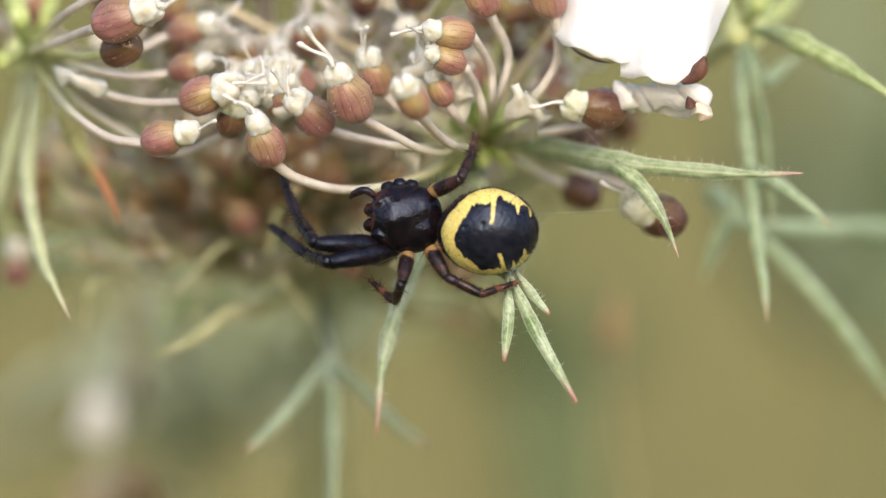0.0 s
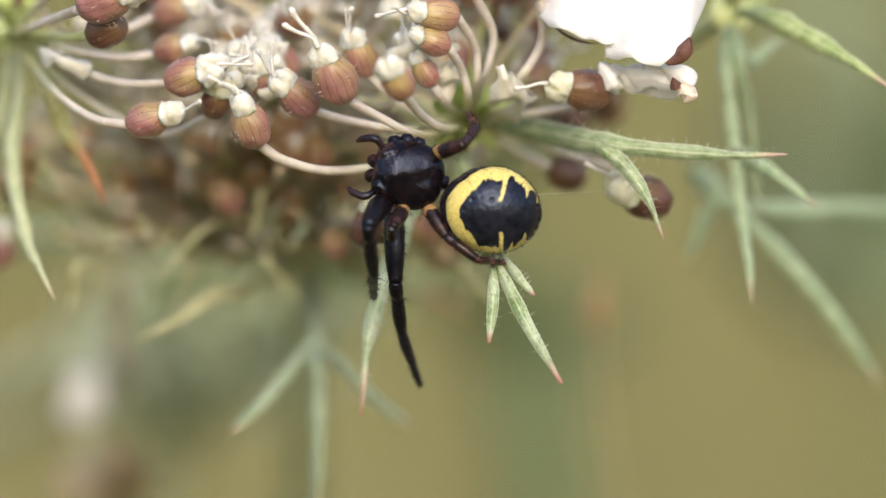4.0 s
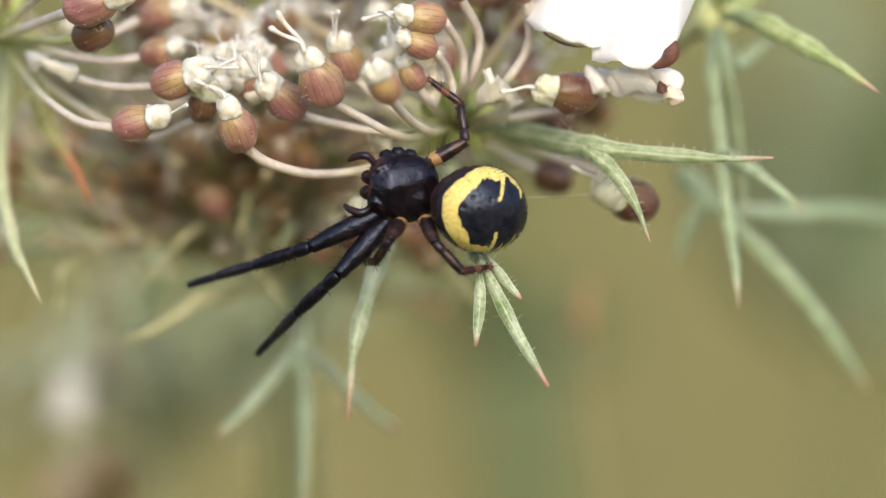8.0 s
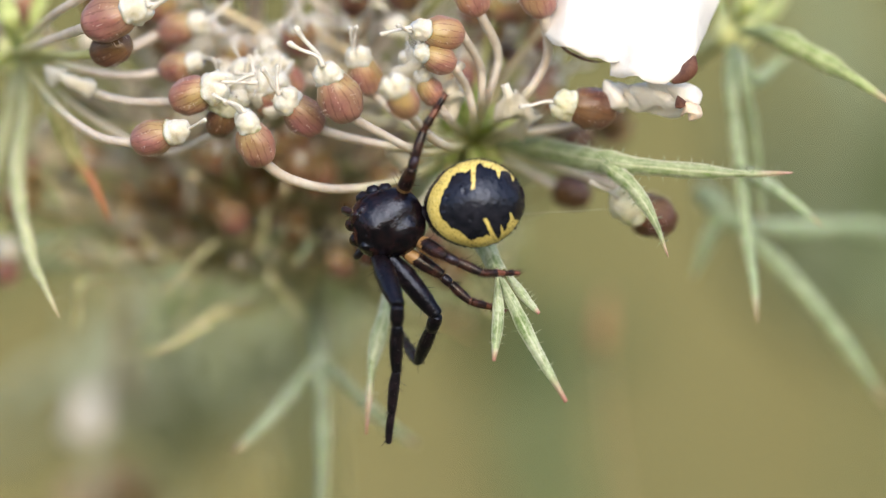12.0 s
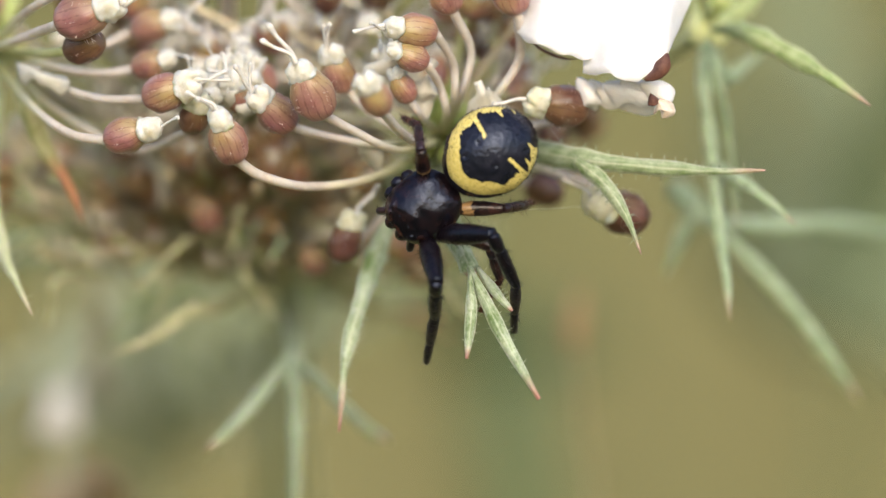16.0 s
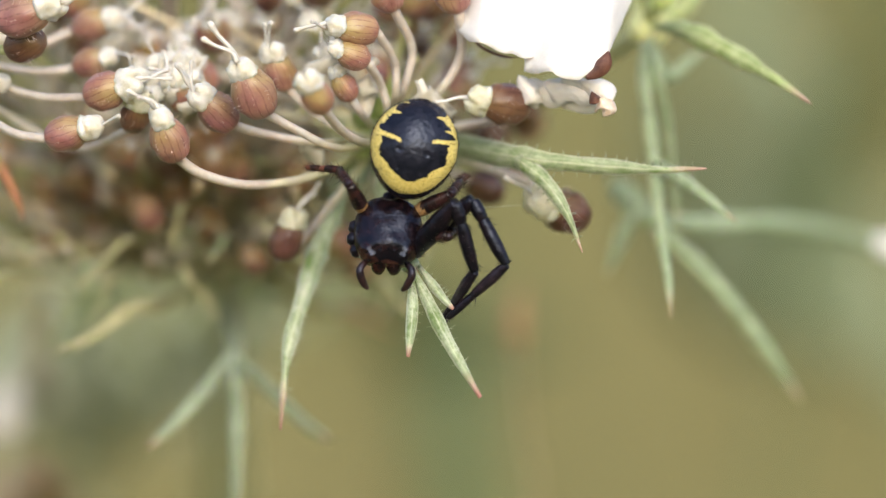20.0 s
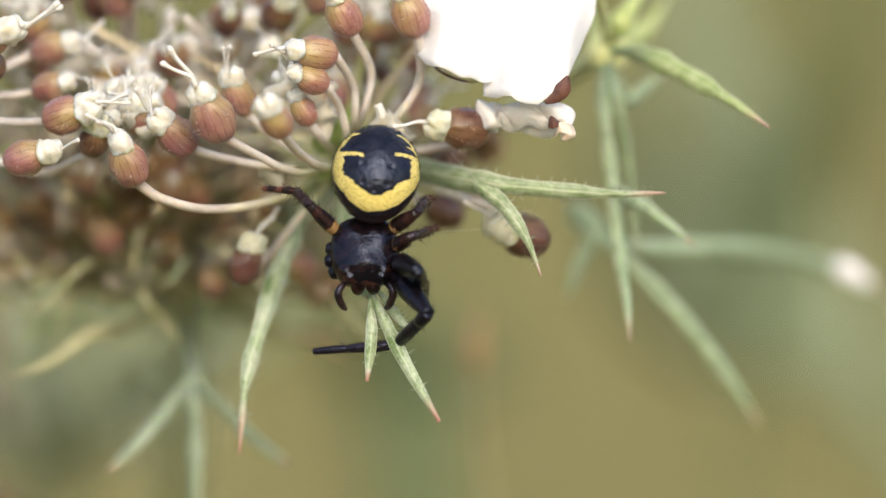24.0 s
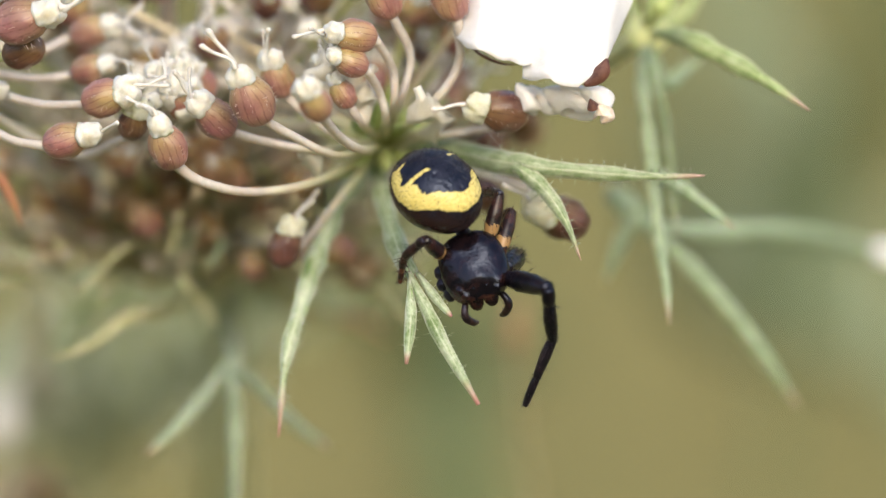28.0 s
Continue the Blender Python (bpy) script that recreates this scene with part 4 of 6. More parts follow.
for k in range(10):
    foot = V(rng.uniform(-16, 2), rng.uniform(24, 40), rng.uniform(-1.5, 4.0))
    way = Vector((rng.uniform(-1, 1), rng.uniform(-0.3, 0.3), rng.uniform(-1, 0.3))).normalized() * rng.uniform(0.002, 0.0045)
    bract([foot.lerp(HUB, 0.4), foot, foot + way * 0.6, foot + way + V(0, 0, -0.4)], rng.uniform(0.35, 0.6), rng.choice((LEAF_FAR, LEAF_OLIVE, LEAF_OLIVE)))
for k in range(48):
    foot = V(rng.uniform(-14.5, 1.5), rng.uniform(10, 19), rng.uniform(-1.4, 3.4))
    drop = V(rng.uniform(-2.4, 2.4), rng.uniform(-1, 1), rng.uniform(-2.4, 0.6))
    bract([foot.lerp(HUB, 0.3) + V(0, 0, 0.6), foot, foot + drop * 0.6, foot + drop], rng.uniform(0.13, 0.28), rng.choice((LEAF_FAR, LEAF_OLIVE, LEAF_OLIVE)), form=LINEAR)
# pale petals added to lighten the part that the head shades
for k in range(46):
    foot = V(rng.uniform(-15, 2.5), rng.uniform(12, 26), rng.uniform(-0.8, 4.6))
    way = Vector((rng.uniform(-1, 1), rng.uniform(-0.6, 0.2), rng.uniform(-0.6, 1))).normalized() * rng.uniform(0.0012, 0.0024)
    plant_part("petal", blade([foot, foot + way * 0.5, foot + way], rng.uniform(0.4, 0.8), fold=0.4, wave=0.3), MEMBRANE if k % 3 else PEDICEL_DULL, "cream petal remnant")
for k in range(18):
    foot = V(rng.uniform(-11.5, 3.0), rng.uniform(20, 36), rng.uniform(-3.0, 1.6))
    drop = V(rng.uniform(-2.2, 2.2), rng.uniform(-2.5, 0.5), rng.uniform(-3.0, 0.8))
    bract([foot.lerp(HUB, 0.3), foot, foot + drop * 0.6, foot + drop], rng.uniform(0.12, 0.26), rng.choice((LEAF_BRIGHT, LEAF_OLIVE, LEAF_FAR)), form=LINEAR)
for k in range(16):
    foot = V(rng.uniform(-11.5, 1.0), rng.uniform(11, 18), rng.uniform(-1.0, 2.6))
    fruit(foot, foot + Vector((rng.uniform(-0.6, 0.6), -0.5, rng.uniform(-0.3, 0.9))), rng.uniform(1.3, 1.7), "brown", styles=0, cap=0, bristly=False)
    stalk([foot, foot * 0.6 + HUB * 0.4 + V(0, 1, -0.4), HUB], 0.16, PEDICEL_DULL)
bract([HUB, V(-1.81, 24.00, -2.14), V(0.35, 26.00, -2.59), V(2.11, 30.00, -3.50)], 0.7, LEAF_DRY)


# petals
def petal(pts, width, material, label="", cup=0.35, wave=0.2):
    form = (0.35, 0.75, 0.98, 1.0, 1.0, 0.97, 0.9, 0.76, 0.46)
    return plant_part("petal", blade(pts, width, form, cup, 0.12, (0, -1, 0.2), 5, 0, wave), material, label)


def broad_petal(top, foot, half, lobes, bow, label):
    """A wide petal hanging from top to foot (mm), half its width; lobes: how far its end reaches from one side to the other, as a share of its length."""
    bm = bmesh.new()
    rows, across, steps = [], 33, 24
    a, c = V(*top), V(*foot)
    for i in range(steps + 1):
        u = i / steps
        front, rear = [], []
        for k in range(across):
            v = k / (across - 1)
            reach = along(lobes, v)
            ss = 2 * v - 1
            w = half * (0.45 + 0.55 * math.sin(min(1.0, u * 1.25) * math.pi / 2)) * MM
            q = a.lerp(c, u * reach) + V(0, bow * (ss * ss - math.sin(u * math.pi)), 0) + Vector((ss * w, 0, 0))
            q += V(0, 0.34 * math.sin(ss * 7 + u * 2) * u + 0.25 * noise.noise(q * 700), 0.14 * noise.noise(q * 1700) * u)
            front.append(bm.verts.new(q))
            rear.append(bm.verts.new(q + V(0, 0.1, 0)))
        rows.append((front, rear))
    for (fa, ra), (fb, rb) in zip(rows, rows[1:]):
        for k in range(across - 1):
            bm.faces.new((fa[k], fb[k], fb[k + 1], fa[k + 1]))
            bm.faces.new((ra[k + 1], rb[k + 1], rb[k], ra[k]))
        bm.faces.new((ra[0], rb[0], fb[0], fa[0]))
        bm.faces.new((fa[-1], fb[-1], rb[-1], ra[-1]))
    for front, rear in (rows[0], rows[-1]):
        for k in range(across - 1):
            bm.faces.new((front[k], front[k + 1], rear[k + 1], rear[k]))
    bmesh.ops.recalc_face_normals(bm, faces=bm.faces)
    return plant_part("petal", bm, PETAL, label)


broad_petal((6.2, 3.0, 13.4), (5.6, -0.6, 6.6), 1.85, (0.84, 0.9, 0.93, 0.95, 0.98, 0.99, 1.0, 0.97, 0.94), 0.5, "bright white petal")
broad_petal((8.5, 2.4, 13.4), (8.2, -1.6, 5.8), 1.95, (0.95, 0.975, 0.965, 0.995, 1.0, 0.965, 0.88, 0.74, 0.58), 0.7, "bright white petal")
petal([NODE_RIGHT, V(10.29, 5.00, 10.19), V(8.43, 4.00, 11.37), V(6.79, 3.00, 12.75)], 0.5, PEDICEL_GREEN, "green flower stalk")
petal([V(6.1, 0.6, 5.95), V(6.35, 0.3, 5.65), V(6.65, 0.2, 5.3), V(6.95, 0.5, 5.05)], 0.85, PETAL_DRY, "withered pinkish petal", 0.5, 0.25)
petal([V(5.75, 1.2, 5.6), V(6.2, 0.9, 5.35), V(6.6, 0.8, 5.05), V(6.8, 1.0, 4.85)], 0.5, PETAL_DRY, "withered pinkish petal", 0.5, 0.3)
petal([V(7.0, 0.5, 5.75), V(7.5, 0.1, 5.62), V(8.1, -0.2, 5.45), V(8.7, -0.3, 5.2)], 0.8, PETAL_DRY, "withered pinkish petal", 0.6, 0.25)
petal([V(7.2, 1.3, 5.3), V(7.8, 0.9, 5.1), V(8.4, 0.7, 4.95), V(8.9, 0.6, 4.9)], 0.5, PETAL_DRY, "withered pinkish petal", 0.4, 0.3)
petal([V(8.3, -0.4, 5.75), V(8.75, -0.7, 5.6), V(9.1, -0.8, 5.3), V(9.25, -0.7, 4.95)], 0.75, PETAL_DRY, "withered pinkish petal", 0.6, 0.25)
petal([V(6.5, 0.9, 5.85), V(6.9, 0.7, 5.55), V(7.4, 0.6, 5.3), V(7.9, 0.7, 5.2)], 0.7, PETAL_DRY, "withered pinkish petal", 0.5, 0.3)
petal([V(7.6, 0.2, 5.9), V(8.1, -0.1, 5.75), V(8.6, -0.3, 5.5)], 0.6, PETAL_DRY, "withered pinkish petal", 0.5, 0.3)
petal([V(8.95, -1.0, 5.15), V(9.1, -1.1, 4.95), V(9.15, -1.1, 4.72), V(9.05, -0.9, 4.5)], 0.42, PETAL_RUST, "withered petal with a rusty tip", 0.6, 0.4)
petal([V(8.65, -0.9, 5.35), V(8.75, -1.1, 5.15), V(8.85, -1.1, 4.98)], 0.3, SEPAL, "purple-brown withered speck", 0.5, 0.3)
# withered brown sepal at the right petal
petal([V(9.2, -2.1, 6.75), V(9.05, -2.3, 6.4), V(8.8, -2.3, 6.08), V(8.4, -2.1, 5.84)], 0.42, SEPAL, "dark brown strip along a petal edge", 0.4, 0.3)
# thin dark outline drawn along the left petal's lower edge
petal([V(4.4, 0.6, 7.4), V(4.7, 0.5, 7.05), V(5.2, 0.5, 6.78), V(5.7, 0.5, 6.64), V(6.1, 0.6, 6.62)], 0.07, SEPAL, "dark brown strip along a petal edge", 0.4, 0.3)
petal([NODE_MID, V(3.14, 2.00, 4.55), V(2.82, 0.40, 5.13), V(2.56, 0.20, 5.82)], 0.8, MEMBRANE, "cream petal remnant", 0.5, 0.4)
petal([V(0.72, 1.60, 4.54), V(0.56, 0.80, 5.23), V(0.76, 0.80, 6.04), V(1.02, 1.00, 6.64)], 1.2, MEMBRANE, "cream petal remnant", 0.5, 0.5)
petal([V(0.12, 1.40, 6.25), V(-0.38, 0.00, 6.52), V(-0.68, -0.20, 6.92), V(-0.92, 0.20, 7.32)], 1.0, MEMBRANE, "cream petal remnant", 0.5, 0.5)
petal([V(-13.82, 3.00, 6.48), V(-13.15, 1.60, 6.15), V(-12.44, 1.40, 5.85), V(-11.94, 1.60, 5.85)], 1.0, MEMBRANE, "cream petal remnant", 0.5, 0.4)
petal([V(-0.89, 3.00, 2.44), V(-1.09, 2.00, 3.14), V(-1.39, 1.60, 3.54), V(-1.69, 1.60, 3.60)], 0.9, MEMBRANE, "cream petal remnant", 0.5, 0.4)


petal([V(20.14, 24.20, 0.24), V(20.54, 23.60, 0.06), V(21.00, 23.40, -0.19), V(21.63, 23.80, -0.63)], 1.0, PETAL, "small white petal caught on a bract", 0.3, 0.2)


# ---- blurred plants behind ----
def far_stem(pts, radius, material, label, name="meadow_stem", category="stem"):
    foot = pts[0]
    ground = Vector((foot.x, foot.y, ground_height(foot.x, foot.y) - 0.003))
    ob = thing(name, Matrix.Translation(ground), label, category)
    back = Matrix.Translation(-ground)
    part("stalk", rod([ground, (ground + foot) / 2 + V(3, 0, 0), foot.lerp(ground, 0.13), foot.lerp(ground, 0.035), *pts], [radius * 1.2, radius, radius, radius, radius * 0.7], 10, 8, 0.04), material, ob, "", back)
    return ob, back


def far_leaf(ob, back, pts, width, material, label=""):
    part("leaf", blade(pts, width, thick=0.4), material, ob, label, back)


s, b = far_stem([V(6.19, 130.00, -14.88), V(5.48, 130.00, -10.86), V(4.78, 132.00, -8.04), V(4.09, 135.00, -6.06)], 1.9, FAR_GREEN, "dark green grass stem out of focus")
far_leaf(s, b, [V(4.78, 132.00, -7.46), V(7.77, 138.00, -5.23), V(11.75, 145.00, -4.72)], 4.0, FAR_GREEN)
far_leaf(s, b, [V(4.6, 132.00, -7.0), V(3.4, 128.00, -3.8), V(1.0, 122.00, -1.4)], 4.6, FAR_GREEN)
s, b = far_stem([V(7.6, 36.00, -12.04), V(7.1, 36.00, -7.40), V(6.85, 36.00, -4.62), V(6.8, 36.00, -3.2)], 0.05, FAR_TAN, "thin dry brown stalk with a withered leaf", "dry_stalk", "stalk")
far_leaf(s, b, [V(6.72, 36.00, -4.1), V(6.7, 35.60, -3.0), V(6.95, 36.00, -1.6)], 0.8, FAR_BROWN)
s, b = far_stem([V(21.03, 120.00, -14.53), V(21.31, 120.00, -8.93), V(21.62, 120.00, -4.45), V(21.78, 120.00, -0.81)], 0.55, FAR_OLIVE, "dark green grass stem out of focus")
far_leaf(s, b, [V(21.62, 120.00, -5.57), V(22.46, 118.00, 0.03), V(23.96, 115.00, 4.73), V(25.43, 112.00, 9.09), V(26.19, 110.00, 15.33)], 3.0, FAR_GREEN)
s, b = far_stem([V(-26.5, 130.00, -15.45), V(-25.8, 130.00, -7.42), V(-25.2, 130.00, -2.26), V(-24.6, 130.00, 2.32)], 0.8, FAR_OLIVE, "dull olive grass stem out of focus")
far_leaf(s, b, [V(-25.8, 130.00, -8.6), V(-21.0, 112.00, -9.2), V(-17.4, 100.00, -7.4), V(-14.6, 92.00, -5.4)], 1.9, FAR_PALE)
far_leaf(s, b, [V(-25.2, 130.00, -2.26), V(-22.6, 130.00, -0.6), V(-19.0, 128.00, 0.4)], 3.0, FAR_OLIVE)
far_leaf(s, b, [V(-25.2, 130.00, 0.6), V(-22.2, 135.00, 2.6), V(-18.4, 140.00, 3.6)], 3.0, FAR_OLIVE)
s, b = far_stem([V(34.50, 140.00, -16.40), V(32.74, 140.00, -11.12), V(30.39, 140.00, -7.30), V(28.04, 140.00, -4.37)], 0.6, FAR_SAGE, "pale grey-green leafy stem out of focus")
far_leaf(s, b, [V(31.56, 140.00, -9.36), V(26.75, 138.00, -2.89), V(23.37, 135.00, 3.22), V(20.24, 130.00, 9.20), V(18.15, 128.00, 16.01)], 7.0, FAR_SAGE)
far_leaf(s, b, [V(26.75, 138.00, -2.89), V(22.18, 140.00, 5.60), V(20.12, 140.00, 13.23), V(19.54, 140.00, 17.63)], 5.0, FAR_SAGE)
far_leaf(s, b, [V(28.9, 140.00, -5.6), V(20.5, 132.00, -2.2), V(16.6, 124.00, 3.6), V(14.6, 118.00, 9.4)], 6.0, FAR_SAGE)


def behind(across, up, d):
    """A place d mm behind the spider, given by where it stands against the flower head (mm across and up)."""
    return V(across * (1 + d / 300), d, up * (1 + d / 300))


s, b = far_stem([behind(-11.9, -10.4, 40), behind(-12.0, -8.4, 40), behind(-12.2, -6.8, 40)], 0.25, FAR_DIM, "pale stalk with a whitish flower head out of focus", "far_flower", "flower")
for k in range(10):
    a, reach = k * 2.4, 0.6 + 0.4 * ((k * 0.618) % 1)
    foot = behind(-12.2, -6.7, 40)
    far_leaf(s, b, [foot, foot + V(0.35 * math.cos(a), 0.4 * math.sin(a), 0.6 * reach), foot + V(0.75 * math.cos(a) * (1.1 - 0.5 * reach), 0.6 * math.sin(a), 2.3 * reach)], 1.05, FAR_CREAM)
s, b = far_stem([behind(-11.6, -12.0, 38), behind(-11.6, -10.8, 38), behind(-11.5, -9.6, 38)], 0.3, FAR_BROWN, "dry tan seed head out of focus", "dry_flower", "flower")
for k in range(34):
    a = math.pi * (0.04 + 0.92 * ((k * 0.618) % 1))
    deep = 5 * math.sin(k * 2.4)
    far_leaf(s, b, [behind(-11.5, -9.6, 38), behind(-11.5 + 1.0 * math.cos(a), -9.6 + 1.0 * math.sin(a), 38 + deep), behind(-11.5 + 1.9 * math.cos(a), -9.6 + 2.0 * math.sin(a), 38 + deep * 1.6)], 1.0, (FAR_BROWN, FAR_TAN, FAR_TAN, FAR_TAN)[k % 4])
rng = random.Random(8)
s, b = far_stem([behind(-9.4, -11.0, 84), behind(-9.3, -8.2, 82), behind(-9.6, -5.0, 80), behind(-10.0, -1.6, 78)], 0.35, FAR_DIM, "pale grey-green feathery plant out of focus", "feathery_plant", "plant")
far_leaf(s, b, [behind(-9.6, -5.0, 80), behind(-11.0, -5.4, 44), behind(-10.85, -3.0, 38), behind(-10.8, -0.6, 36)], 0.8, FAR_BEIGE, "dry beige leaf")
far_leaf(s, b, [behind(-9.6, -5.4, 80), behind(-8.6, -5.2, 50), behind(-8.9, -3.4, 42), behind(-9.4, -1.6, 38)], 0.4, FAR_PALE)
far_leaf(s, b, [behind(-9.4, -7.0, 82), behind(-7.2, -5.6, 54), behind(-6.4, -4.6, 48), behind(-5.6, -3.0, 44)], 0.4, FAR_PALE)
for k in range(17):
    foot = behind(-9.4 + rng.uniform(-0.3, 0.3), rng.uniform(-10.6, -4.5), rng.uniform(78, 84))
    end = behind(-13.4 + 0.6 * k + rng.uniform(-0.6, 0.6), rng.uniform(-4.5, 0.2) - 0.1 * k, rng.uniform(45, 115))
    bend = foot.lerp(end, 0.5) + V(0, 0, rng.uniform(-1.6, 0.4))
    part("branch", rod([foot, bend, end], (0.12, 0.1, 0.07), 6, 6), FAR_MIST, s, "", b)
    for j in range(5):
        root = bend.lerp(end, j / 4)
        tip = root + V(rng.uniform(-2.6, 2.6), rng.uniform(-9, 9), rng.uniform(-2.4, 1.4))
        far_leaf(s, b, [root, root.lerp(tip, 0.5) + V(0, 0, 0.3), tip], rng.uniform(0.7, 1.3), rng.choice((FAR_DIM, FAR_MIST, FAR_MIST, FAR_PALE)))

for k in range(20):
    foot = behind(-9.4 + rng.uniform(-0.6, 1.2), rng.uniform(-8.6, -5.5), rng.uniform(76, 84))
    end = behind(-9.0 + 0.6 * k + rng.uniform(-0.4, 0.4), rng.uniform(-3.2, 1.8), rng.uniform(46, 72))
    bend = foot.lerp(end, 0.55) + V(0, 0, rng.uniform(-1.2, 0.2))
    part("branch", rod([foot, bend, end], (0.11, 0.09, 0.06), 6, 6), FAR_LIME, s, "", b)
    for j in range(5):
        root = bend.lerp(end, 0.2 + j / 5)
        tip = root + V(rng.uniform(-2.0, 2.0), rng.uniform(-6, 6), rng.uniform(-2.2, 1.6))
        far_leaf(s, b, [root, root.lerp(tip, 0.5) + V(0, 0, 0.3), tip], rng.uniform(0.4, 0.8), rng.choice((FAR_LIME, FAR_LIME, FAR_MIST)))


# ---- silk ----
def silk(pts, label):
    ob = thing("silk_thread", Matrix.Translation(pts[0]), label, "thread", "silk threads")
    part("strand", rod(pts, (0.004, 0.004), 5, 6), STYLE, ob, "", Matrix.Translation(-pts[0]))


silk([V(1.33, 1.40, 1.02), V(3.52, -0.20, 1.24), V(5.33, 0.40, 1.34), V(7.37, 2.20, 1.51)], "fine pale silk thread tied to a fruit")
silk([V(4.93, 0.60, 4.39), V(5.52, 0.20, 3.66), V(6.16, -0.20, 3.02)], "fine pale silk thread between fruit and bract")


# ---- the crab spider ----
spider = thing("crab_spider", Matrix(), "glossy black crab spider with yellow abdomen rim on the seed head", "spider")


def ellipsoid(rx, ry, rz, seg=48, rings=32):
    bm = bmesh.new()
    bmesh.ops.create_uvsphere(bm, u_segments=seg, v_segments=rings, radius=1)
    bmesh.ops.rotate(bm, verts=bm.verts, cent=(0, 0, 0), matrix=Matrix.Rotation(radians(90), 3, "Y"))
    for v in bm.verts:
        v.co = Vector((v.co.x * rx, v.co.y * ry, v.co.z * rz)) * MM
    return bm


def fuzz(bm, many, low, high, seed, thick=0.011, lean=(-0.6, 0, 0), over=None, roots=None):
    """Short bristles on the upper side of a body."""
    rng = random.Random(seed)
    bm.normal_update()
    picks = [(v.co.copy(), v.normal.copy()) for v in bm.verts if (over is None or over(v.co)) and (roots is None or v in roots)]
    for _ in range(many):
        co, no = rng.choice(picks)
        way = (no + Vector(lean) + Vector([rng.uniform(-0.3, 0.3) for _ in range(3)])).normalized()
        tube(bm, [co, co + way * rng.uniform(low, high) * MM], (thick, 0.004), 3, 1)
    return bm


def build_carapace():
    bm = ellipsoid(1.36, 1.26, 0.8, 72, 48)
    for v in bm.verts:
        c = v.co / MM
        f = max(0.0, c.x / 1.36)
        flat = math.hypot(c.x, c.y) / max(1e-6, (abs(c.x) ** 2.6 + abs(c.y) ** 2.6) ** (1 / 2.6))
        c.x, c.y = c.x * (1 + (flat - 1) * 0.8), c.y * (1 + (flat - 1) * 0.8)
        c.y *= 0.97 - 0.16 * f * f
        c.z += 0.16 * f - 0.05
        c.x = min(c.x, 1.16 + 0.05 * c.z)
        c.z *= 1 + 0.06 * noise.noise(c * 2.2)
        for ex, ey, high, wide in ((0.98, 0.62, 0.16, 0.02), (0.98, -0.62, 0.16, 0.02), (0.72, 0.76, 0.12, 0.015), (0.72, -0.76, 0.12, 0.015), (0.45, 0.0, 0.07, 0.2)):
            c.z += high * math.exp(-((c.x - ex) ** 2 + (c.y - ey) ** 2) / wide) * (c.z > 0)
        c += c.normalized() * 0.009 * noise.noise(c * 6.5)
        c.z -= 0.09 * math.exp(-((c.y * 4) ** 2)) * max(0, -c.x) * (c.z > 0)
        v.co = c * MM
    return fuzz(bm, 220, 0.05, 0.2, 3, 0.01, (0.5, 0, 0.2), lambda c: c.z > 0.0002)


carapace = part("carapace", build_carapace(), CARAPACE, spider, "glossy black carapace")


def ball(r, seg=14):
    bm = bmesh.new()
    bmesh.ops.create_uvsphere(bm, u_segments=seg, v_segments=seg // 2 + 2, radius=r * MM)
    return bm


PALPS = {}
for side in (1, -1):
    for x, y, z, r in ((1.05, 0.58, 0.44, 0.085), (1.12, 0.22, 0.40, 0.05), (0.80, 0.72, 0.50, 0.07), (0.76, 0.24, 0.70, 0.045)):
        part("eye", ball(r), EYE_GLASS, carapace, "", pose(x * MM, side * y * MM, z * MM))
    part("chelicera", rod([V(0.95, side * 0.24, 0.12), V(1.2, side * 0.27, -0.05), V(1.26, side * 0.24, -0.32)], (0.27, 0.26, 0.16), 12, 5, 0.1), HEAD, carapace, "dark brown jaw")
    PALPS[side] = part("palp", fuzz(rod([V(0.85, side * 0.55, -0.1), V(1.25, side * 0.85, 0.1), V(1.52, side * 0.9, 0.05), V(1.8, side * 0.74, -0.2), V(1.9, side * 0.6, -0.4)], (0.11, 0.13, 0.15, 0.13, 0.08), 10, 5, 0.08), 14, 0.06, 0.16, 5), BROWN, carapace, "short brown feeler")
for i, (x, y) in enumerate(((0.62, -1.12), (0.2, -1.26), (-0.25, -1.22))):
    part("coxa", rod([V(x * 0.6, y * 0.7, -0.25), V(x, y, -0.2), V(x * 1.12, y * 1.13, -0.18)], (0.3, 0.27, 0.14), 12, 4, 0.1), BLACK, carapace, "stump of a lost leg")


SHIELD = (0.50, 0.50, 0.60, 0.76, 0.82, 0.80, 0.78, 0.74, 0.65, 0.48, 0.10, -0.65, -1.2)


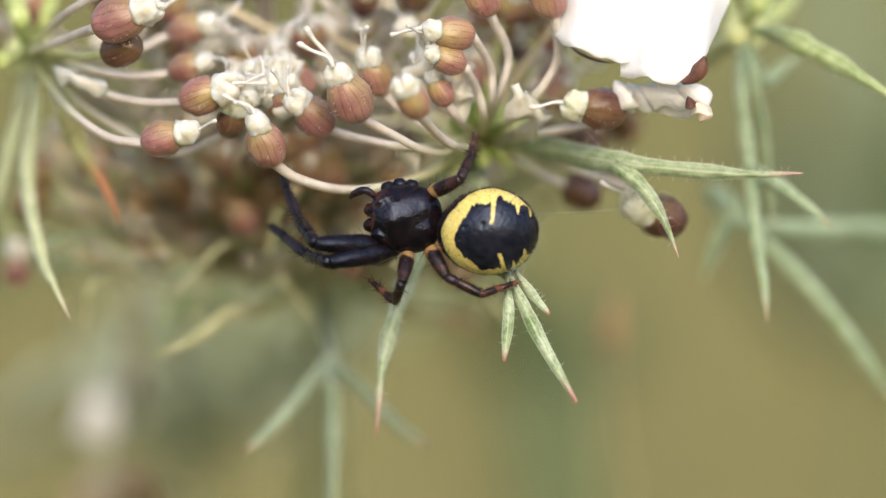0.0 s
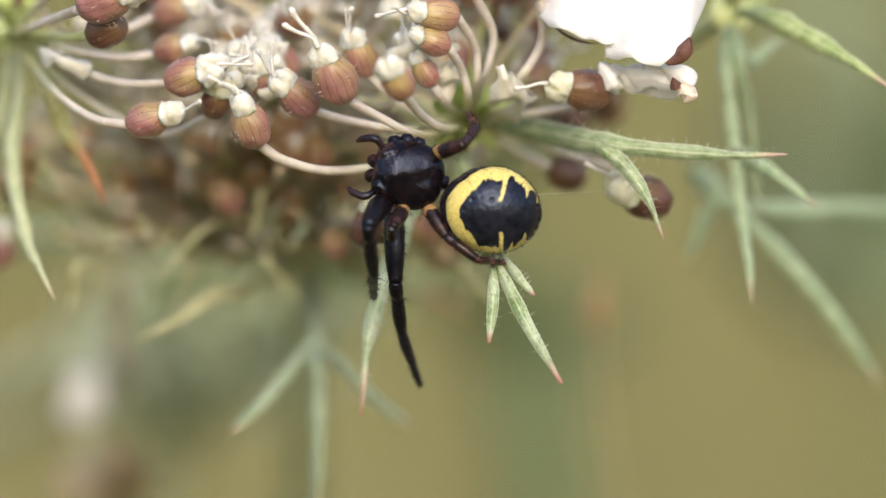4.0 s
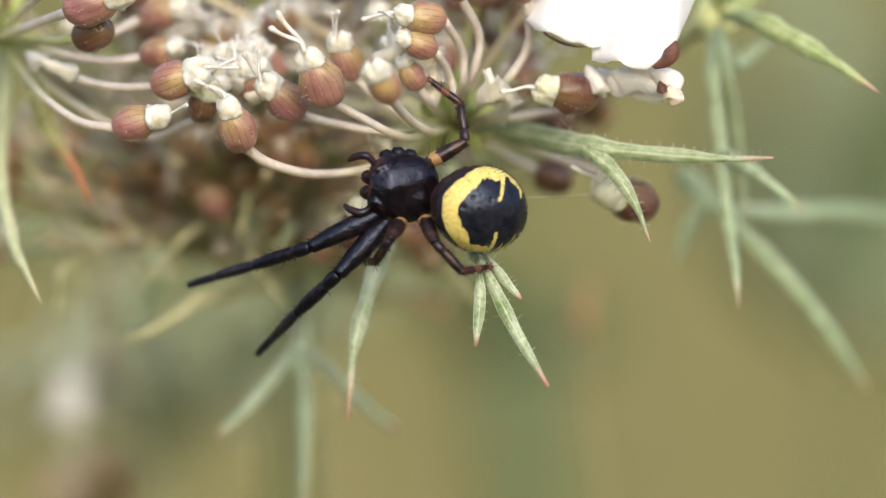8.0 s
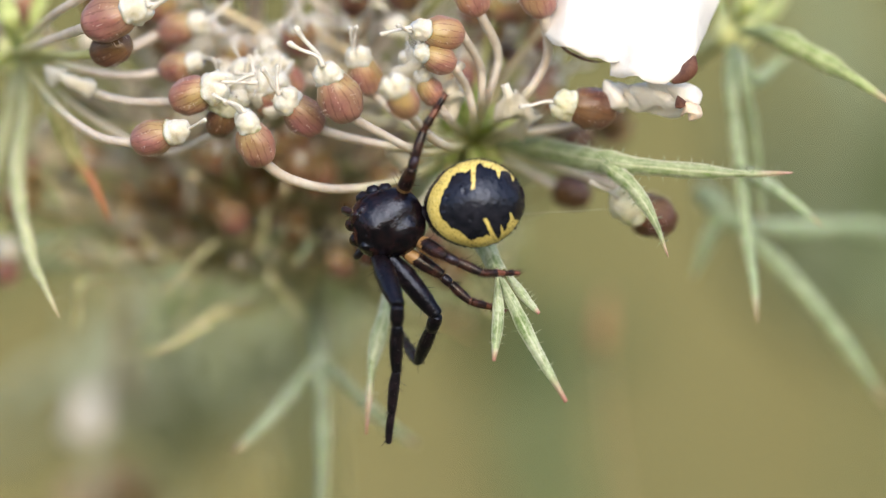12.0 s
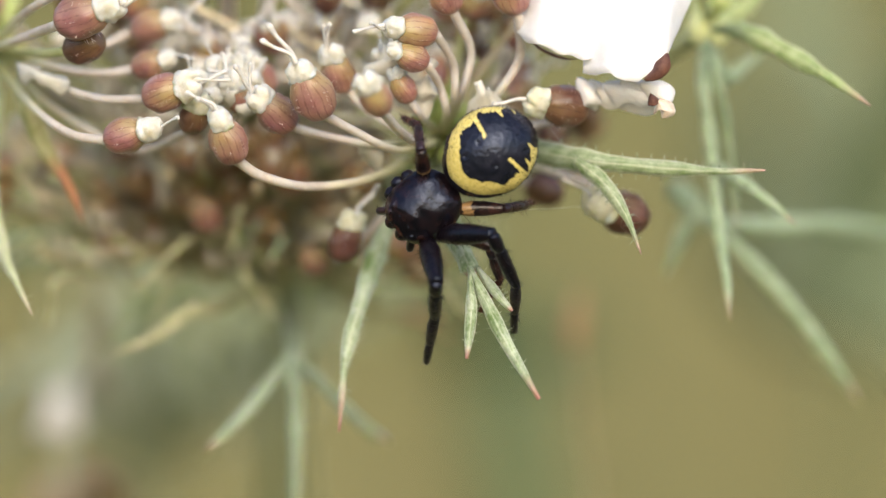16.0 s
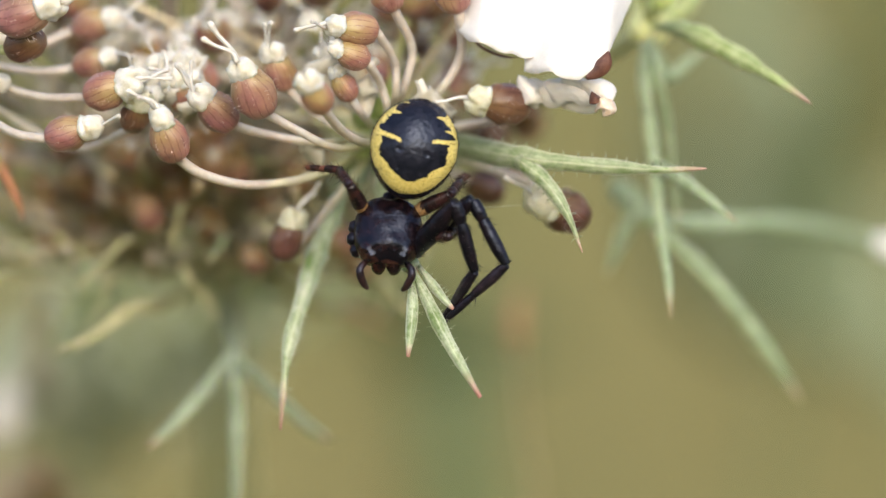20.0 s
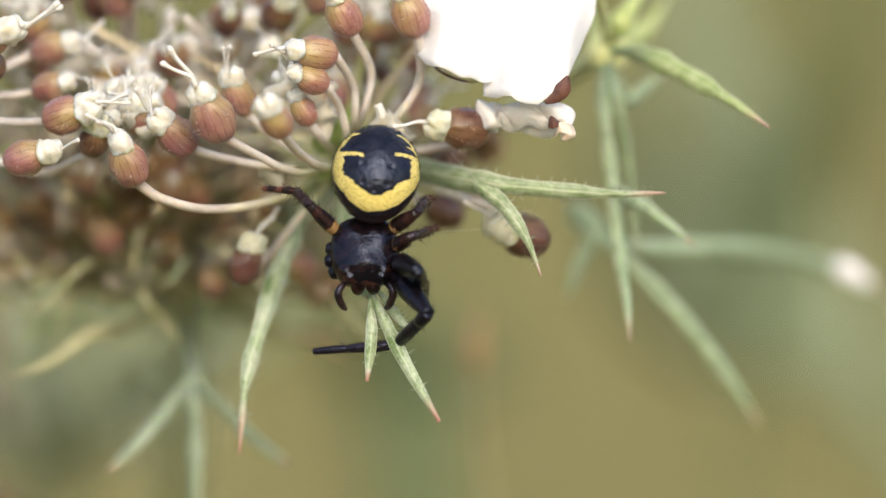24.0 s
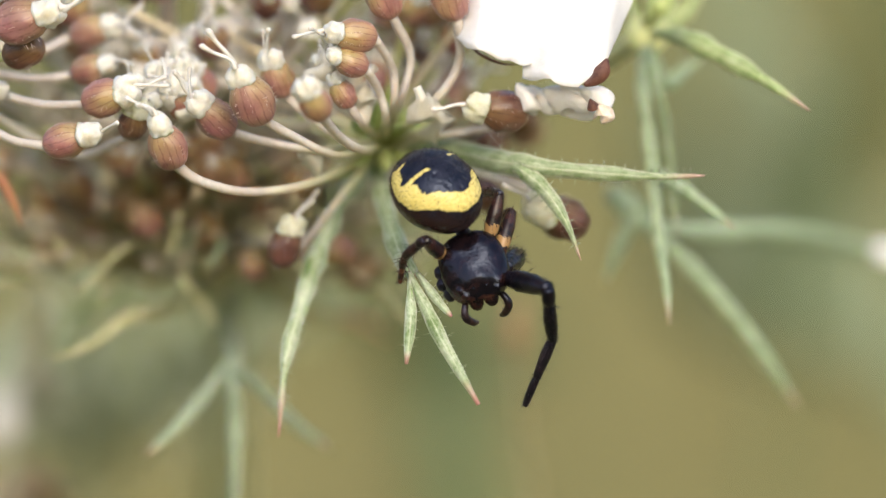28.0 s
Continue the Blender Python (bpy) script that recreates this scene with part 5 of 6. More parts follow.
def yellow_at(c):
    """How yellow the abdomen's skin is at c: a band round a lobed black shield with two short side strokes."""
    ax, ay, up = c.x / 1.75, c.y / 1.54, c.z / 1.3
    side = 1 if ay > 0 else -1
    half = along(SHIELD, min(1.0, (ax + 1) / 2 * 1.02))
    half += 0.11 * abs(math.sin(ax * 6.2 + 0.5 + side * 0.35)) - 0.06
    half += 0.06 * noise.noise(Vector((ax * 6.5, side * 4.3, 2.2))) + 0.05 * noise.noise(Vector((ax * 26, side * 9.2, 5.1)))
    half -= max(0.0, min(1.0, (-0.34 - ax) * 6)) * 0.2 * max(0.0, math.sin(ax * 25 + side)) ** 3
    out = abs(ay) - half
    low = 0.34 * max(0.0, min(1.0, (ax - 0.1) / 0.5)) + 0.06 + 0.06 * noise.noise(c * 2.5)
    band = min(out, (up - low) * 0.8)
    line = ax + 0.2 + 0.05 * side + 0.12 * (abs(ay) - 0.5) - 0.8 * max(0.0, 0.5 - abs(ay)) ** 2
    stroke = 0.034 + 0.03 * max(0.0, abs(ay) - 0.4) + 0.016 * noise.noise(Vector((ay * 12, 1, side * 3))) - abs(line)
    stroke = min(stroke, abs(ay) - (0.38 if side > 0 else 0.32), up)
    return max(0.0, min(1.0, 0.5 + 9 * max(band, stroke)))


def build_abdomen():
    bm = ellipsoid(1.75, 1.54, 1.3, 240, 160)
    tone = bm.verts.layers.float.new("yellow")
    for v in bm.verts:
        c = v.co / MM
        v[tone] = yellow_at(c)
        c.y *= 1 - 0.07 * max(0, c.x / 1.72) + 0.03 * max(0, -c.x / 1.72)
        c *= 1 + 0.012 * noise.noise(c * 1.5)
        for dx, dy in ((0.75, 0.42), (0.75, -0.42), (0.1, 0.5), (0.1, -0.5), (1.0, 0.0)):
            c.z -= 0.045 * math.exp(-((c.x - dx) ** 2 + (c.y - dy) ** 2) / 0.007) * (c.z > 0)
        c += c.normalized() * 0.012 * noise.noise(c * 9)
        v.co = c * MM
    fuzz(bm, 2400, 0.04, 0.10, 8, 0.007, (-0.8, 0, 0), lambda c: c.z > -0.0003)
    return bm


abdomen = part("abdomen", build_abdomen(), ABDOMEN, spider, "round black abdomen with a bright yellow toothed rim")
part("waist", rod([V(-1.5, 0, -0.25), V(-1.2, 0, -0.2), V(-0.8, 0, -0.2)], (0.25, 0.3, 0.4), 10, 3), BLACK, spider)
part("spinneret", rod([V(-1.35, 0, -0.75), V(-1.52, 0, -0.8), V(-1.6, 0, -0.85)], (0.2, 0.16, 0.08), 8, 3), BROWN, abdomen)


def segment(length, radii, seed, many, start=0.0):
    """One leg piece along x from start, with hairs and rounded joints."""
    ends = (radii[0] * 0.84, *radii[:1], *radii[1:3], *radii[3:], radii[3] * 0.86)
    bm = rod([V(start + length * f, 0, z) for f, z in ((0, 0), (0.12, 0.01), (0.36, 0.02), (0.64, 0.02), (0.9, 0.01), (1, 0))], ends, 12, 5, 0.06)
    if not many:
        return bm
    plain = {v for v in bm.verts}
    fuzz(bm, many, 0.05, 0.13, seed, 0.011, (0.5, 0, 0))
    return fuzz(bm, many // 9, 0.2, 0.4, seed + 1, 0.013, (0.9, 0, 0), None, plain)


LONG = (2.75, 2.55, 3.1)
SHORT = (1.75, 1.4, 1.5)
LEGS = {}
for leg, lengths, mats, hip in (("l1", LONG, (BLACK, BLACK, FOOT_DARK), (0.62, 0.95, -0.1)), ("l2", LONG, (BLACK, BLACK, FOOT_DARK), (0.25, 1.08, -0.15)),
                                ("l3", SHORT, (BAND_FEMUR, BAND_TIBIA, BAND_FOOT), (-0.2, 1.0, -0.2)), ("l4", SHORT, (BAND_FEMUR, BAND_TIBIA, BAND_FOOT), (-0.75, 0.75, -0.25)),
                                ("r4", SHORT, (BAND_FEMUR, BAND_TIBIA, BAND_FOOT), (-0.7, -0.85, -0.2))):
    big = lengths is LONG
    g = 1.0 if big else 0.72
    tag = "" if big else "dark leg piece with rusty yellow bands"
    femur = part("femur", segment(lengths[0], (0.29 * g, 0.39 * g, 0.37 * g, 0.27 * g), 3, 110), mats[0], spider, tag)
    knee = 0.3 * lengths[1]
    tibia = part("tibia", segment(lengths[1] - knee, (0.23 * g, 0.25 * g, 0.24 * g, 0.19 * g), 10, 90, knee), mats[1], spider, tag)
    part("patella", segment(knee, (0.23 * g, 0.26 * g, 0.26 * g, 0.22 * g), 12, 0), BLACK if big else BROWN, tibia)
    sole = 0.58 * lengths[2]
    foot = part("metatarsus", segment(sole, (0.18 * g, 0.205 * g, 0.19 * g, 0.16 * g), 17, 70), mats[2], spider, tag)
    tarsus = part("tarsus", segment(lengths[2] - sole, (0.14 * g, 0.15 * g, 0.14 * g, 0.12 * g), 19, 60, sole), mats[2], foot)
    LEGS[leg] = (hip, lengths, [femur, tibia, foot])


# ---- the spider's movements ----
STANCES = []
DEPTH = -2.0


def stance(t, body, heading, rear, rear_heading, tilt, rear_tilt, rear_roll, **legs):
    """At t seconds: the carapace's and abdomen's places (mm across and up), the way they point in degrees, their tilt, and each leg's knee, ankle and tip."""
    STANCES.append((t, body, heading, rear, rear_heading, tilt, rear_tilt, rear_roll, legs))


def stances():
    stance(0.0, (-1.36, 1.06), 178, (1.56, 0.62), 184, -4, 2, -12, l1=((-4.48, 0.18), (-5.12, 1.12), (-5.78, 2.72)), l2=((-3.98, -0.48), (-4.78, -0.22), (-6.12, 0.82)), l3=((-1.44, -1.18), (-1.68, -1.88), (-2.58, -1.08)), l4=((0.12, -0.98), (1.62, -1.74), (2.62, -1.18)), r4=((0.62, 2.46), (1.02, 3.32), (1.16, 4.02)))
    stance(0.5, (-1.49, 1.07), 178, (1.57, 0.65), 184, -4, 2, -12, l1=((-4.75, -0.89), (-6.27, 0.41), (-7.21, 1.61)), l2=((-4.01, -1.19), (-5.01, -1.19), (-6.41, -0.59)), l3=((-1.55, -1.49), (-1.81, -1.89), (-2.61, -1.09)), l4=((-0.01, -0.99), (1.59, -1.73), (2.59, -1.19)), r4=((0.69, 2.55), (0.99, 3.31), (1.13, 4.01)))
    stance(1.0, (-1.51, 1.07), 178, (1.59, 0.63), 184, -4, 2, -12, l1=((-4.47, -1.01), (-6.27, -0.21), (-7.37, 0.79)), l2=((-4.07, -1.45), (-5.07, -1.45), (-6.47, -1.21)), l3=((-1.51, -1.41), (-1.77, -1.91), (-2.67, -1.21)), l4=((0.13, -1.11), (1.57, -1.75), (2.63, -1.21)), r4=((0.73, 2.69), (1.03, 3.29), (1.13, 3.99)))
    stance(1.5, (-1.49, 1.08), 179, (1.65, 0.64), 184, -4, 2, -12, l1=((-4.55, -1.32), (-6.29, -0.72), (-7.29, -0.12)), l2=((-4.03, -1.48), (-5.19, -1.56), (-6.79, -1.32)))
    stance(2.0, (-1.50, 1.13), 180, (1.58, 0.67), 184, -4, 2, -12, l1=((-4.46, -1.27), (-6.16, -0.77), (-7.42, -0.33)), l2=((-3.96, -1.47), (-5.26, -1.67), (-6.66, -1.57)))
    stance(2.5, (-1.42, 1.12), 181, (1.62, 0.62), 184, -4, 2, -12, l1=((-3.42, -2.18), (-5.72, -3.34), (-7.88, -4.10)), l2=((-3.28, -2.78), (-4.72, -4.28), (-5.96, -5.34)), l3=((-1.56, -1.18), (-1.82, -1.88), (-2.62, -1.28)), l4=((0.08, -0.98), (1.68, -1.78), (2.68, -1.18)), r4=((0.68, 2.62), (1.08, 3.22), (1.18, 4.02)))
    stance(3.0, (-1.38, 1.06), 181, (1.58, 0.62), 183, -4, 2, -12, l1=((-2.00, -1.58), (-1.94, -3.98), (-2.48, -5.98)), l2=((-1.64, -2.38), (-1.74, -5.18), (-2.08, -8.08)), l3=((-1.34, -1.38), (-1.40, -1.78), (-1.64, -1.18)), l4=((0.16, -0.98), (1.66, -1.78), (2.66, -1.18)), r4=((0.76, 2.62), (1.06, 3.22), (1.12, 4.02)))
    stance(3.5, (-1.23, 1.45), 176, (1.83, 0.59), 177, -4, 2, -10, l1=((-2.43, 0.25), (-2.13, -1.25), (-2.23, -1.85)), l2=((-1.63, -2.35), (-1.69, -4.75), (-1.67, -7.15)), l3=((-1.33, -0.45), (-1.29, -0.85), (-1.53, -0.65)), l4=((0.27, -0.65), (1.87, -1.65), (2.67, -1.25)), r4=((0.87, 2.75), (1.37, 3.35), (1.31, 4.05)))
    stance(5.5, (0.90, 3.16), 151, (3.18, 1.44), 164, -6, -38, -5, l1=((-0.18, -0.56), (-0.78, -3.20), (-1.12, -5.80)), l2=((1.48, 0.84), (2.88, 0.04), (4.94, -0.96)), l3=((-0.72, 1.04), (-1.32, 0.54), (-2.12, 0.14)), l4=((1.98, 0.84), (2.38, 0.04), (2.68, -0.66)), r4=((3.02, 3.80), (2.88, 4.34), (1.78, 4.28)))
    stance(6.0, (0.70, 3.15), 152, (2.98, 1.27), 164, -6, -40, -5, l1=((-0.38, -0.69), (-1.08, -3.29), (-1.54, -6.03)), l2=((1.12, 0.51), (2.42, -0.49), (4.16, -1.53)), l3=((-0.68, 0.81), (-1.28, 0.31), (-2.18, -0.09)), l4=((1.62, 0.71), (2.22, -0.09), (2.58, -0.79)), r4=((3.12, 3.71), (3.22, 4.11), (2.22, 3.91)))
    stance(6.5, (0.59, 2.53), 158, (2.89, 1.01), 167, -6, -31, -5, l1=((-0.71, -1.03), (-1.31, -3.83), (-1.41, -6.59)), l2=((0.09, -0.23), (0.49, -2.03), (1.33, -3.57)), l3=((-0.81, 0.37), (-1.21, -0.13), (-2.11, -0.33)), l4=((1.29, 0.37), (2.29, -1.13), (2.79, -1.17)), r4=((2.99, 3.77), (2.69, 4.77), (1.39, 5.47)))
    stance(7.0, (-0.39, 1.77), 165, (2.23, 0.91), 168, -6, -24, -5, l1=((-0.93, -1.69), (-0.73, -4.79), (-0.37, -7.39)), l2=((-0.83, -1.19), (-0.53, -3.59), (-0.03, -5.59)), l3=((-1.53, -1.03), (-2.33, -0.69), (-2.63, 0.41)), l4=((0.77, -0.19), (1.87, -1.39), (2.67, -1.19)), r4=((2.07, 3.41), (1.77, 4.61), (0.57, 5.51)))
    stance(7.5, (-0.50, 1.67), 170, (2.26, 0.85), 167, -6, -21, -5, l1=((-2.64, -1.41), (-4.04, -3.41), (-5.68, -5.35)), l2=((-1.84, -2.01), (-2.74, -4.61), (-3.40, -6.65)), l3=((-1.04, -0.21), (-1.44, -1.01), (-1.64, -1.41)), l4=((0.66, -0.21), (1.86, -1.41), (2.66, -1.21)), r4=((1.96, 3.29), (1.66, 4.69), (0.46, 5.49)))
    stance(8.0, (-0.47, 1.61), 175, (2.25, 0.87), 168, -6, -22, -5, l1=((-3.77, -0.53), (-5.67, -1.13), (-8.01, -1.83)), l2=((-2.67, -1.43), (-4.17, -2.83), (-5.57, -4.29)), l3=((-0.87, -0.23), (-1.37, -1.03), (-1.87, -0.93)), l4=((0.73, -0.33), (1.83, -1.53), (2.73, -1.17)), r4=((2.03, 3.37), (1.63, 4.57), (0.47, 5.47)))
    stance(8.5, (-0.45, 1.72), 178, (2.25, 0.90), 168, -6, -22, -5, l1=((-3.95, 0.54), (-5.65, 0.98), (-7.29, 1.38)), l2=((-3.35, 0.04), (-4.45, -0.06), (-6.01, -0.16)), l3=((-1.01, -0.26), (-1.45, -1.16), (-2.45, -0.26)), l4=((0.55, -0.46), (1.85, -1.56), (2.65, -1.16)), r4=((2.05, 3.24), (1.65, 4.74), (0.41, 5.54)))
    stance(9.0, (-0.47, 1.65), 179, (2.23, 0.85), 166, -6, -21, -5, l1=((-3.71, 0.55), (-4.81, 1.65), (-5.65, 2.89)), l2=((-3.51, 0.45), (-4.01, 0.85), (-4.51, 1.45)), l3=((-1.01, -0.45), (-1.61, -1.15), (-2.71, -0.15)), l4=((0.59, -0.35), (1.89, -1.55), (2.69, -1.19)), r4=((1.99, 3.25), (1.79, 4.65), (0.39, 5.55)))
    stance(9.5, (-0.54, 1.59), 178, (2.23, 0.85), 167, -6, -19, -5, l1=((-2.68, -1.71), (-3.58, -3.41), (-5.62, -4.61)), l2=((-2.38, -2.01), (-3.38, -3.41), (-4.82, -4.45)), l3=((-0.88, -0.31), (-1.28, -1.11), (-1.78, -1.21)), l4=((0.62, -0.51), (1.82, -1.51), (2.72, -1.21)), r4=((2.02, 3.19), (1.62, 4.79), (0.48, 5.59)))
    stance(10.0, (-0.88, 1.25), 180, (2.14, 0.85), 179, -4, -12, -4, l1=((-0.38, -2.35), (-0.08, -4.15), (0.12, -6.45)), l2=((0.12, -3.15), (0.52, -5.15), (1.66, -7.55)), l3=((-1.18, -1.45), (-2.18, -1.35), (-2.98, 0.25)), l4=((0.62, -0.55), (2.12, -1.55), (2.62, -1.25)), r4=((1.02, 2.95), (1.32, 4.35), (0.56, 5.55)))
    stance(10.5, (-1.37, 0.71), 187, (1.77, 1.09), 186, 2, -4, 0, l1=((-0.77, -2.09), (-0.27, -4.19), (-0.03, -6.03)), l2=((-0.07, -3.09), (1.33, -4.79), (3.27, -7.03)), l3=((-0.97, -1.99), (-1.87, -1.39), (-2.67, 0.01)), l4=((0.43, -0.69), (1.83, -1.49), (2.63, -1.15)), r4=((-0.17, 2.91), (0.29, 4.01), (0.43, 5.41)))
    stance(11.0, (-1.58, 0.78), 190, (1.58, 1.14), 187, 4, 6, 0, l1=((-1.62, -2.40), (-1.82, -4.70), (-2.12, -7.04)), l2=((-1.22, -3.50), (-1.02, -3.70), (-0.12, -1.80)), l3=((-0.82, -1.50), (-0.86, -1.90), (-0.92, -1.70)), l4=((0.28, -0.50), (1.78, -1.50), (2.58, -1.20)), r4=((-0.72, 2.30), (-0.22, 4.00), (0.48, 5.40)))
    stance(11.5, (-1.58, 1.04), 192, (1.52, 1.36), 188, 4, 6, 0, l1=((-1.68, -1.94), (-2.18, -4.44), (-2.64, -6.68)), l2=((-0.48, -2.34), (-0.98, -3.74), (-1.38, -3.04)), l3=((0.18, -1.04), (0.12, -2.24), (-0.18, -2.54)), l4=((0.52, -0.54), (1.92, -1.34), (2.72, -1.14)), r4=((-0.68, 2.96), (-0.08, 4.66), (0.52, 5.46)))
    stance(12.0, (-1.62, 0.88), 195, (1.44, 1.56), 192, 4, 6, 0, l1=((-1.22, -2.00), (-1.28, -4.30), (-1.56, -6.84)), l2=((0.18, -2.40), (-0.52, -4.00), (-1.36, -2.80)), l3=((0.58, -1.10), (1.58, -2.10), (2.58, -2.20)), l4=((0.48, -0.30), (1.88, -0.94), (3.04, -0.88)), r4=((-0.72, 2.80), (-0.22, 4.50), (0.52, 5.50)))
    stance(12.5, (-1.12, 0.92), 205, (1.52, 2.16), 204, 6, 6, 0, l1=((-0.06, -2.04), (0.24, -4.04), (0.38, -6.38)), l2=((0.84, -2.44), (-0.06, -3.94), (-1.54, -2.64)), l3=((1.34, -0.64), (2.24, -2.04), (2.64, -2.14)), l4=((2.24, 0.52), (3.14, 0.86), (3.84, 1.26)), r4=((-0.60, 2.56), (-0.06, 4.76), (0.54, 5.46)))
    stance(14.5, (0.25, 1.33), 222, (2.37, 3.53), 225, 8, 0, 0, l1=((1.65, -2.07), (2.35, -4.37), (3.01, -5.91)), l2=((2.95, -0.11), (3.65, -1.27), (4.43, -2.27)), l3=((2.85, 0.69), (3.09, -0.87), (2.71, -2.31)), l4=((2.95, 1.83), (3.65, 2.03), (3.99, 2.17)), r4=((0.01, 2.73), (-0.05, 4.53), (0.55, 5.43)))
    stance(15.0, (0.49, 1.25), 222, (2.75, 3.43), 222, 8, 0, 0, l1=((1.39, -2.01), (1.35, -2.61), (1.29, -2.81)), l2=((3.29, -0.21), (5.09, -1.21), (7.33, -2.53)), l3=((3.19, 0.39), (3.35, -1.21), (2.69, -2.25)), l4=((3.49, 1.69), (3.99, 1.79), (4.31, 1.89)), r4=((0.29, 3.09), (-0.11, 4.69), (0.09, 5.99)))
    stance(15.5, (0.51, 1.28), 220, (2.91, 3.26), 220, 8, 0, 0, l1=((0.95, -0.98), (0.69, -2.58), (0.41, -3.02)), l2=((3.25, -0.48), (3.65, -1.98), (4.69, -2.98)), l3=((3.35, 0.22), (3.45, -0.98), (2.55, -2.32)), l4=((3.55, 1.38), (4.05, 1.52), (4.37, 1.58)), r4=((0.61, 2.82), (0.41, 4.22), (0.19, 4.42)))
    stance(16.0, (0.60, 1.37), 219, (2.94, 3.27), 218, 8, 0, 0, l1=((1.08, -1.29), (1.04, -2.49), (0.74, -4.13)), l2=((3.04, 0.41), (3.88, -1.39), (3.84, -3.03)), l3=((3.04, -0.09), (3.34, -1.19), (2.64, -2.33)), l4=((3.64, 1.31), (4.14, 1.41), (4.46, 1.51)), r4=((0.54, 3.31), (0.44, 4.21), (-0.10, 4.51)))
    stance(16.5, (0.68, 1.24), 220, (3.04, 3.14), 219, 9, 0, 0, l1=((1.08, -1.66), (1.08, -3.26), (1.62, -4.10)), l2=((3.18, 0.14), (3.88, -1.36), (3.84, -3.10)), l3=((3.28, -0.06), (3.38, -1.26), (2.58, -2.30)), l4=((3.68, 1.18), (4.18, 1.30), (4.50, 1.42)), r4=((0.62, 2.94), (0.28, 4.04), (-0.02, 4.74)))
    stance(17.0, (0.57, 0.64), 225, (2.85, 2.90), 223, 14, -2, 0, l1=((1.21, -2.36), (1.45, -3.96), (2.35, -4.56)), l2=((2.25, 0.04), (3.25, -1.36), (4.03, -3.00)), l3=((2.95, -0.06), (3.01, -1.36), (2.65, -2.40)), l4=((3.75, 1.08), (4.25, 1.24), (4.55, 1.36)), r4=((0.05, 2.64), (-0.15, 3.54), (0.17, 4.88)))
    stance(17.5, (0.64, 0.19), 230, (2.80, 2.63), 228, 14, -4, 0, l1=((1.14, -1.97), (1.20, -3.87), (1.28, -6.21)), l2=((2.24, -0.57), (3.14, -1.87), (4.28, -2.81)), l3=((2.64, 0.03), (3.14, -0.97), (3.56, -1.51)), l4=((3.54, 0.83), (4.14, 0.93), (4.50, 1.13)), r4=((-0.32, 1.93), (-0.62, 2.73), (-0.04, 3.99)))
    stance(18.0, (0.60, -0.00), 236, (2.34, 2.48), 238, 12, 0, 0, l1=((1.60, -2.16), (2.60, -4.96), (3.54, -6.80)), l2=((2.20, -0.96), (3.30, -2.26), (4.24, -2.80)), l3=((3.00, 0.08), (3.90, 0.04), (4.70, 0.04)), l4=((3.50, 0.74), (4.20, 1.14), (4.02, 1.54)), r4=((-0.50, 1.54), (-1.30, 1.84), (-2.04, 2.00)))
    stance(18.5, (0.58, 0.41), 246, (2.08, 3.05), 240, 0, 2, 0, l1=((2.00, -0.29), (2.38, -2.49), (2.14, -4.63)), l2=((3.14, 0.21), (3.84, -1.09), (3.88, -3.13)), l3=((3.34, 0.85), (4.04, 0.95), (4.56, 1.21)), l4=((2.94, 1.41), (3.64, 1.75), (4.06, 1.81)), r4=((-0.40, 2.21), (-0.96, 2.47), (-1.96, 2.41)))
    stance(19.0, (1.07, 0.62), 256, (2.29, 3.36), 247, -12, -12, 0, l1=((3.27, 1.06), (3.81, -0.74), (2.43, -2.34)), l2=((4.47, 1.26), (4.93, -0.84), (3.43, -3.18)), l3=((4.17, 0.86), (4.77, 0.66), (4.77, 0.26)), l4=((3.47, 1.86), (3.87, 2.06), (4.15, 2.26)), r4=((-0.03, 2.36), (-0.63, 2.86), (-1.63, 2.70)))
    stance(19.5, (1.37, 0.30), 264, (2.19, 3.12), 254, -14, -2, 0, l1=((4.11, 1.00), (4.91, -0.90), (3.47, -3.14)), l2=((4.41, 1.40), (5.11, -0.90), (4.07, -3.26)), l3=((3.41, 0.10), (3.91, 0.30), (4.01, 0.40)), l4=((3.31, 1.50), (3.81, 2.00), (4.13, 2.20)), r4=((0.01, 1.90), (-0.39, 2.50), (-1.63, 2.66)))
    stance(20.0, (1.44, 0.35), 267, (2.34, 3.33), 257, -14, 0, 0, l1=((3.82, 1.45), (4.48, -0.95), (3.22, -2.99)), l2=((4.42, 1.55), (5.66, -0.85), (3.56, -2.59)), l3=((3.52, 0.25), (3.92, 0.55), (4.02, 0.65)), l4=((3.62, 1.75), (4.02, 2.21), (4.22, 2.43)), r4=((0.12, 2.05), (-0.28, 2.61), (-1.42, 2.69)))
    stance(20.5, (1.64, 0.37), 268, (2.28, 3.47), 262, -12, 6, 0, l1=((5.38, -0.09), (6.18, -1.49), (5.34, -3.45)), l2=((5.48, 0.41), (6.44, -1.49), (6.60, -2.55)), l3=((3.68, 1.01), (4.28, 1.31), (4.66, 1.41)), l4=((3.68, 2.11), (4.08, 2.51), (4.24, 2.67)), r4=((0.28, 1.91), (-0.12, 2.51), (-1.56, 2.61)))
    stance(22.5, (2.04, 0.51), 271, (2.50, 3.35), 262, -10, -16, 0, l1=((5.28, 0.15), (5.78, -1.75), (3.94, -2.95)), l2=((5.98, 0.75), (7.04, 0.05), (7.04, -0.89)), l3=((3.68, 1.05), (4.28, 1.25), (4.64, 1.35)), l4=((3.88, 2.01), (4.18, 2.29), (4.44, 2.41)), r4=((0.18, 2.25), (-0.42, 2.75), (-1.50, 2.75)))
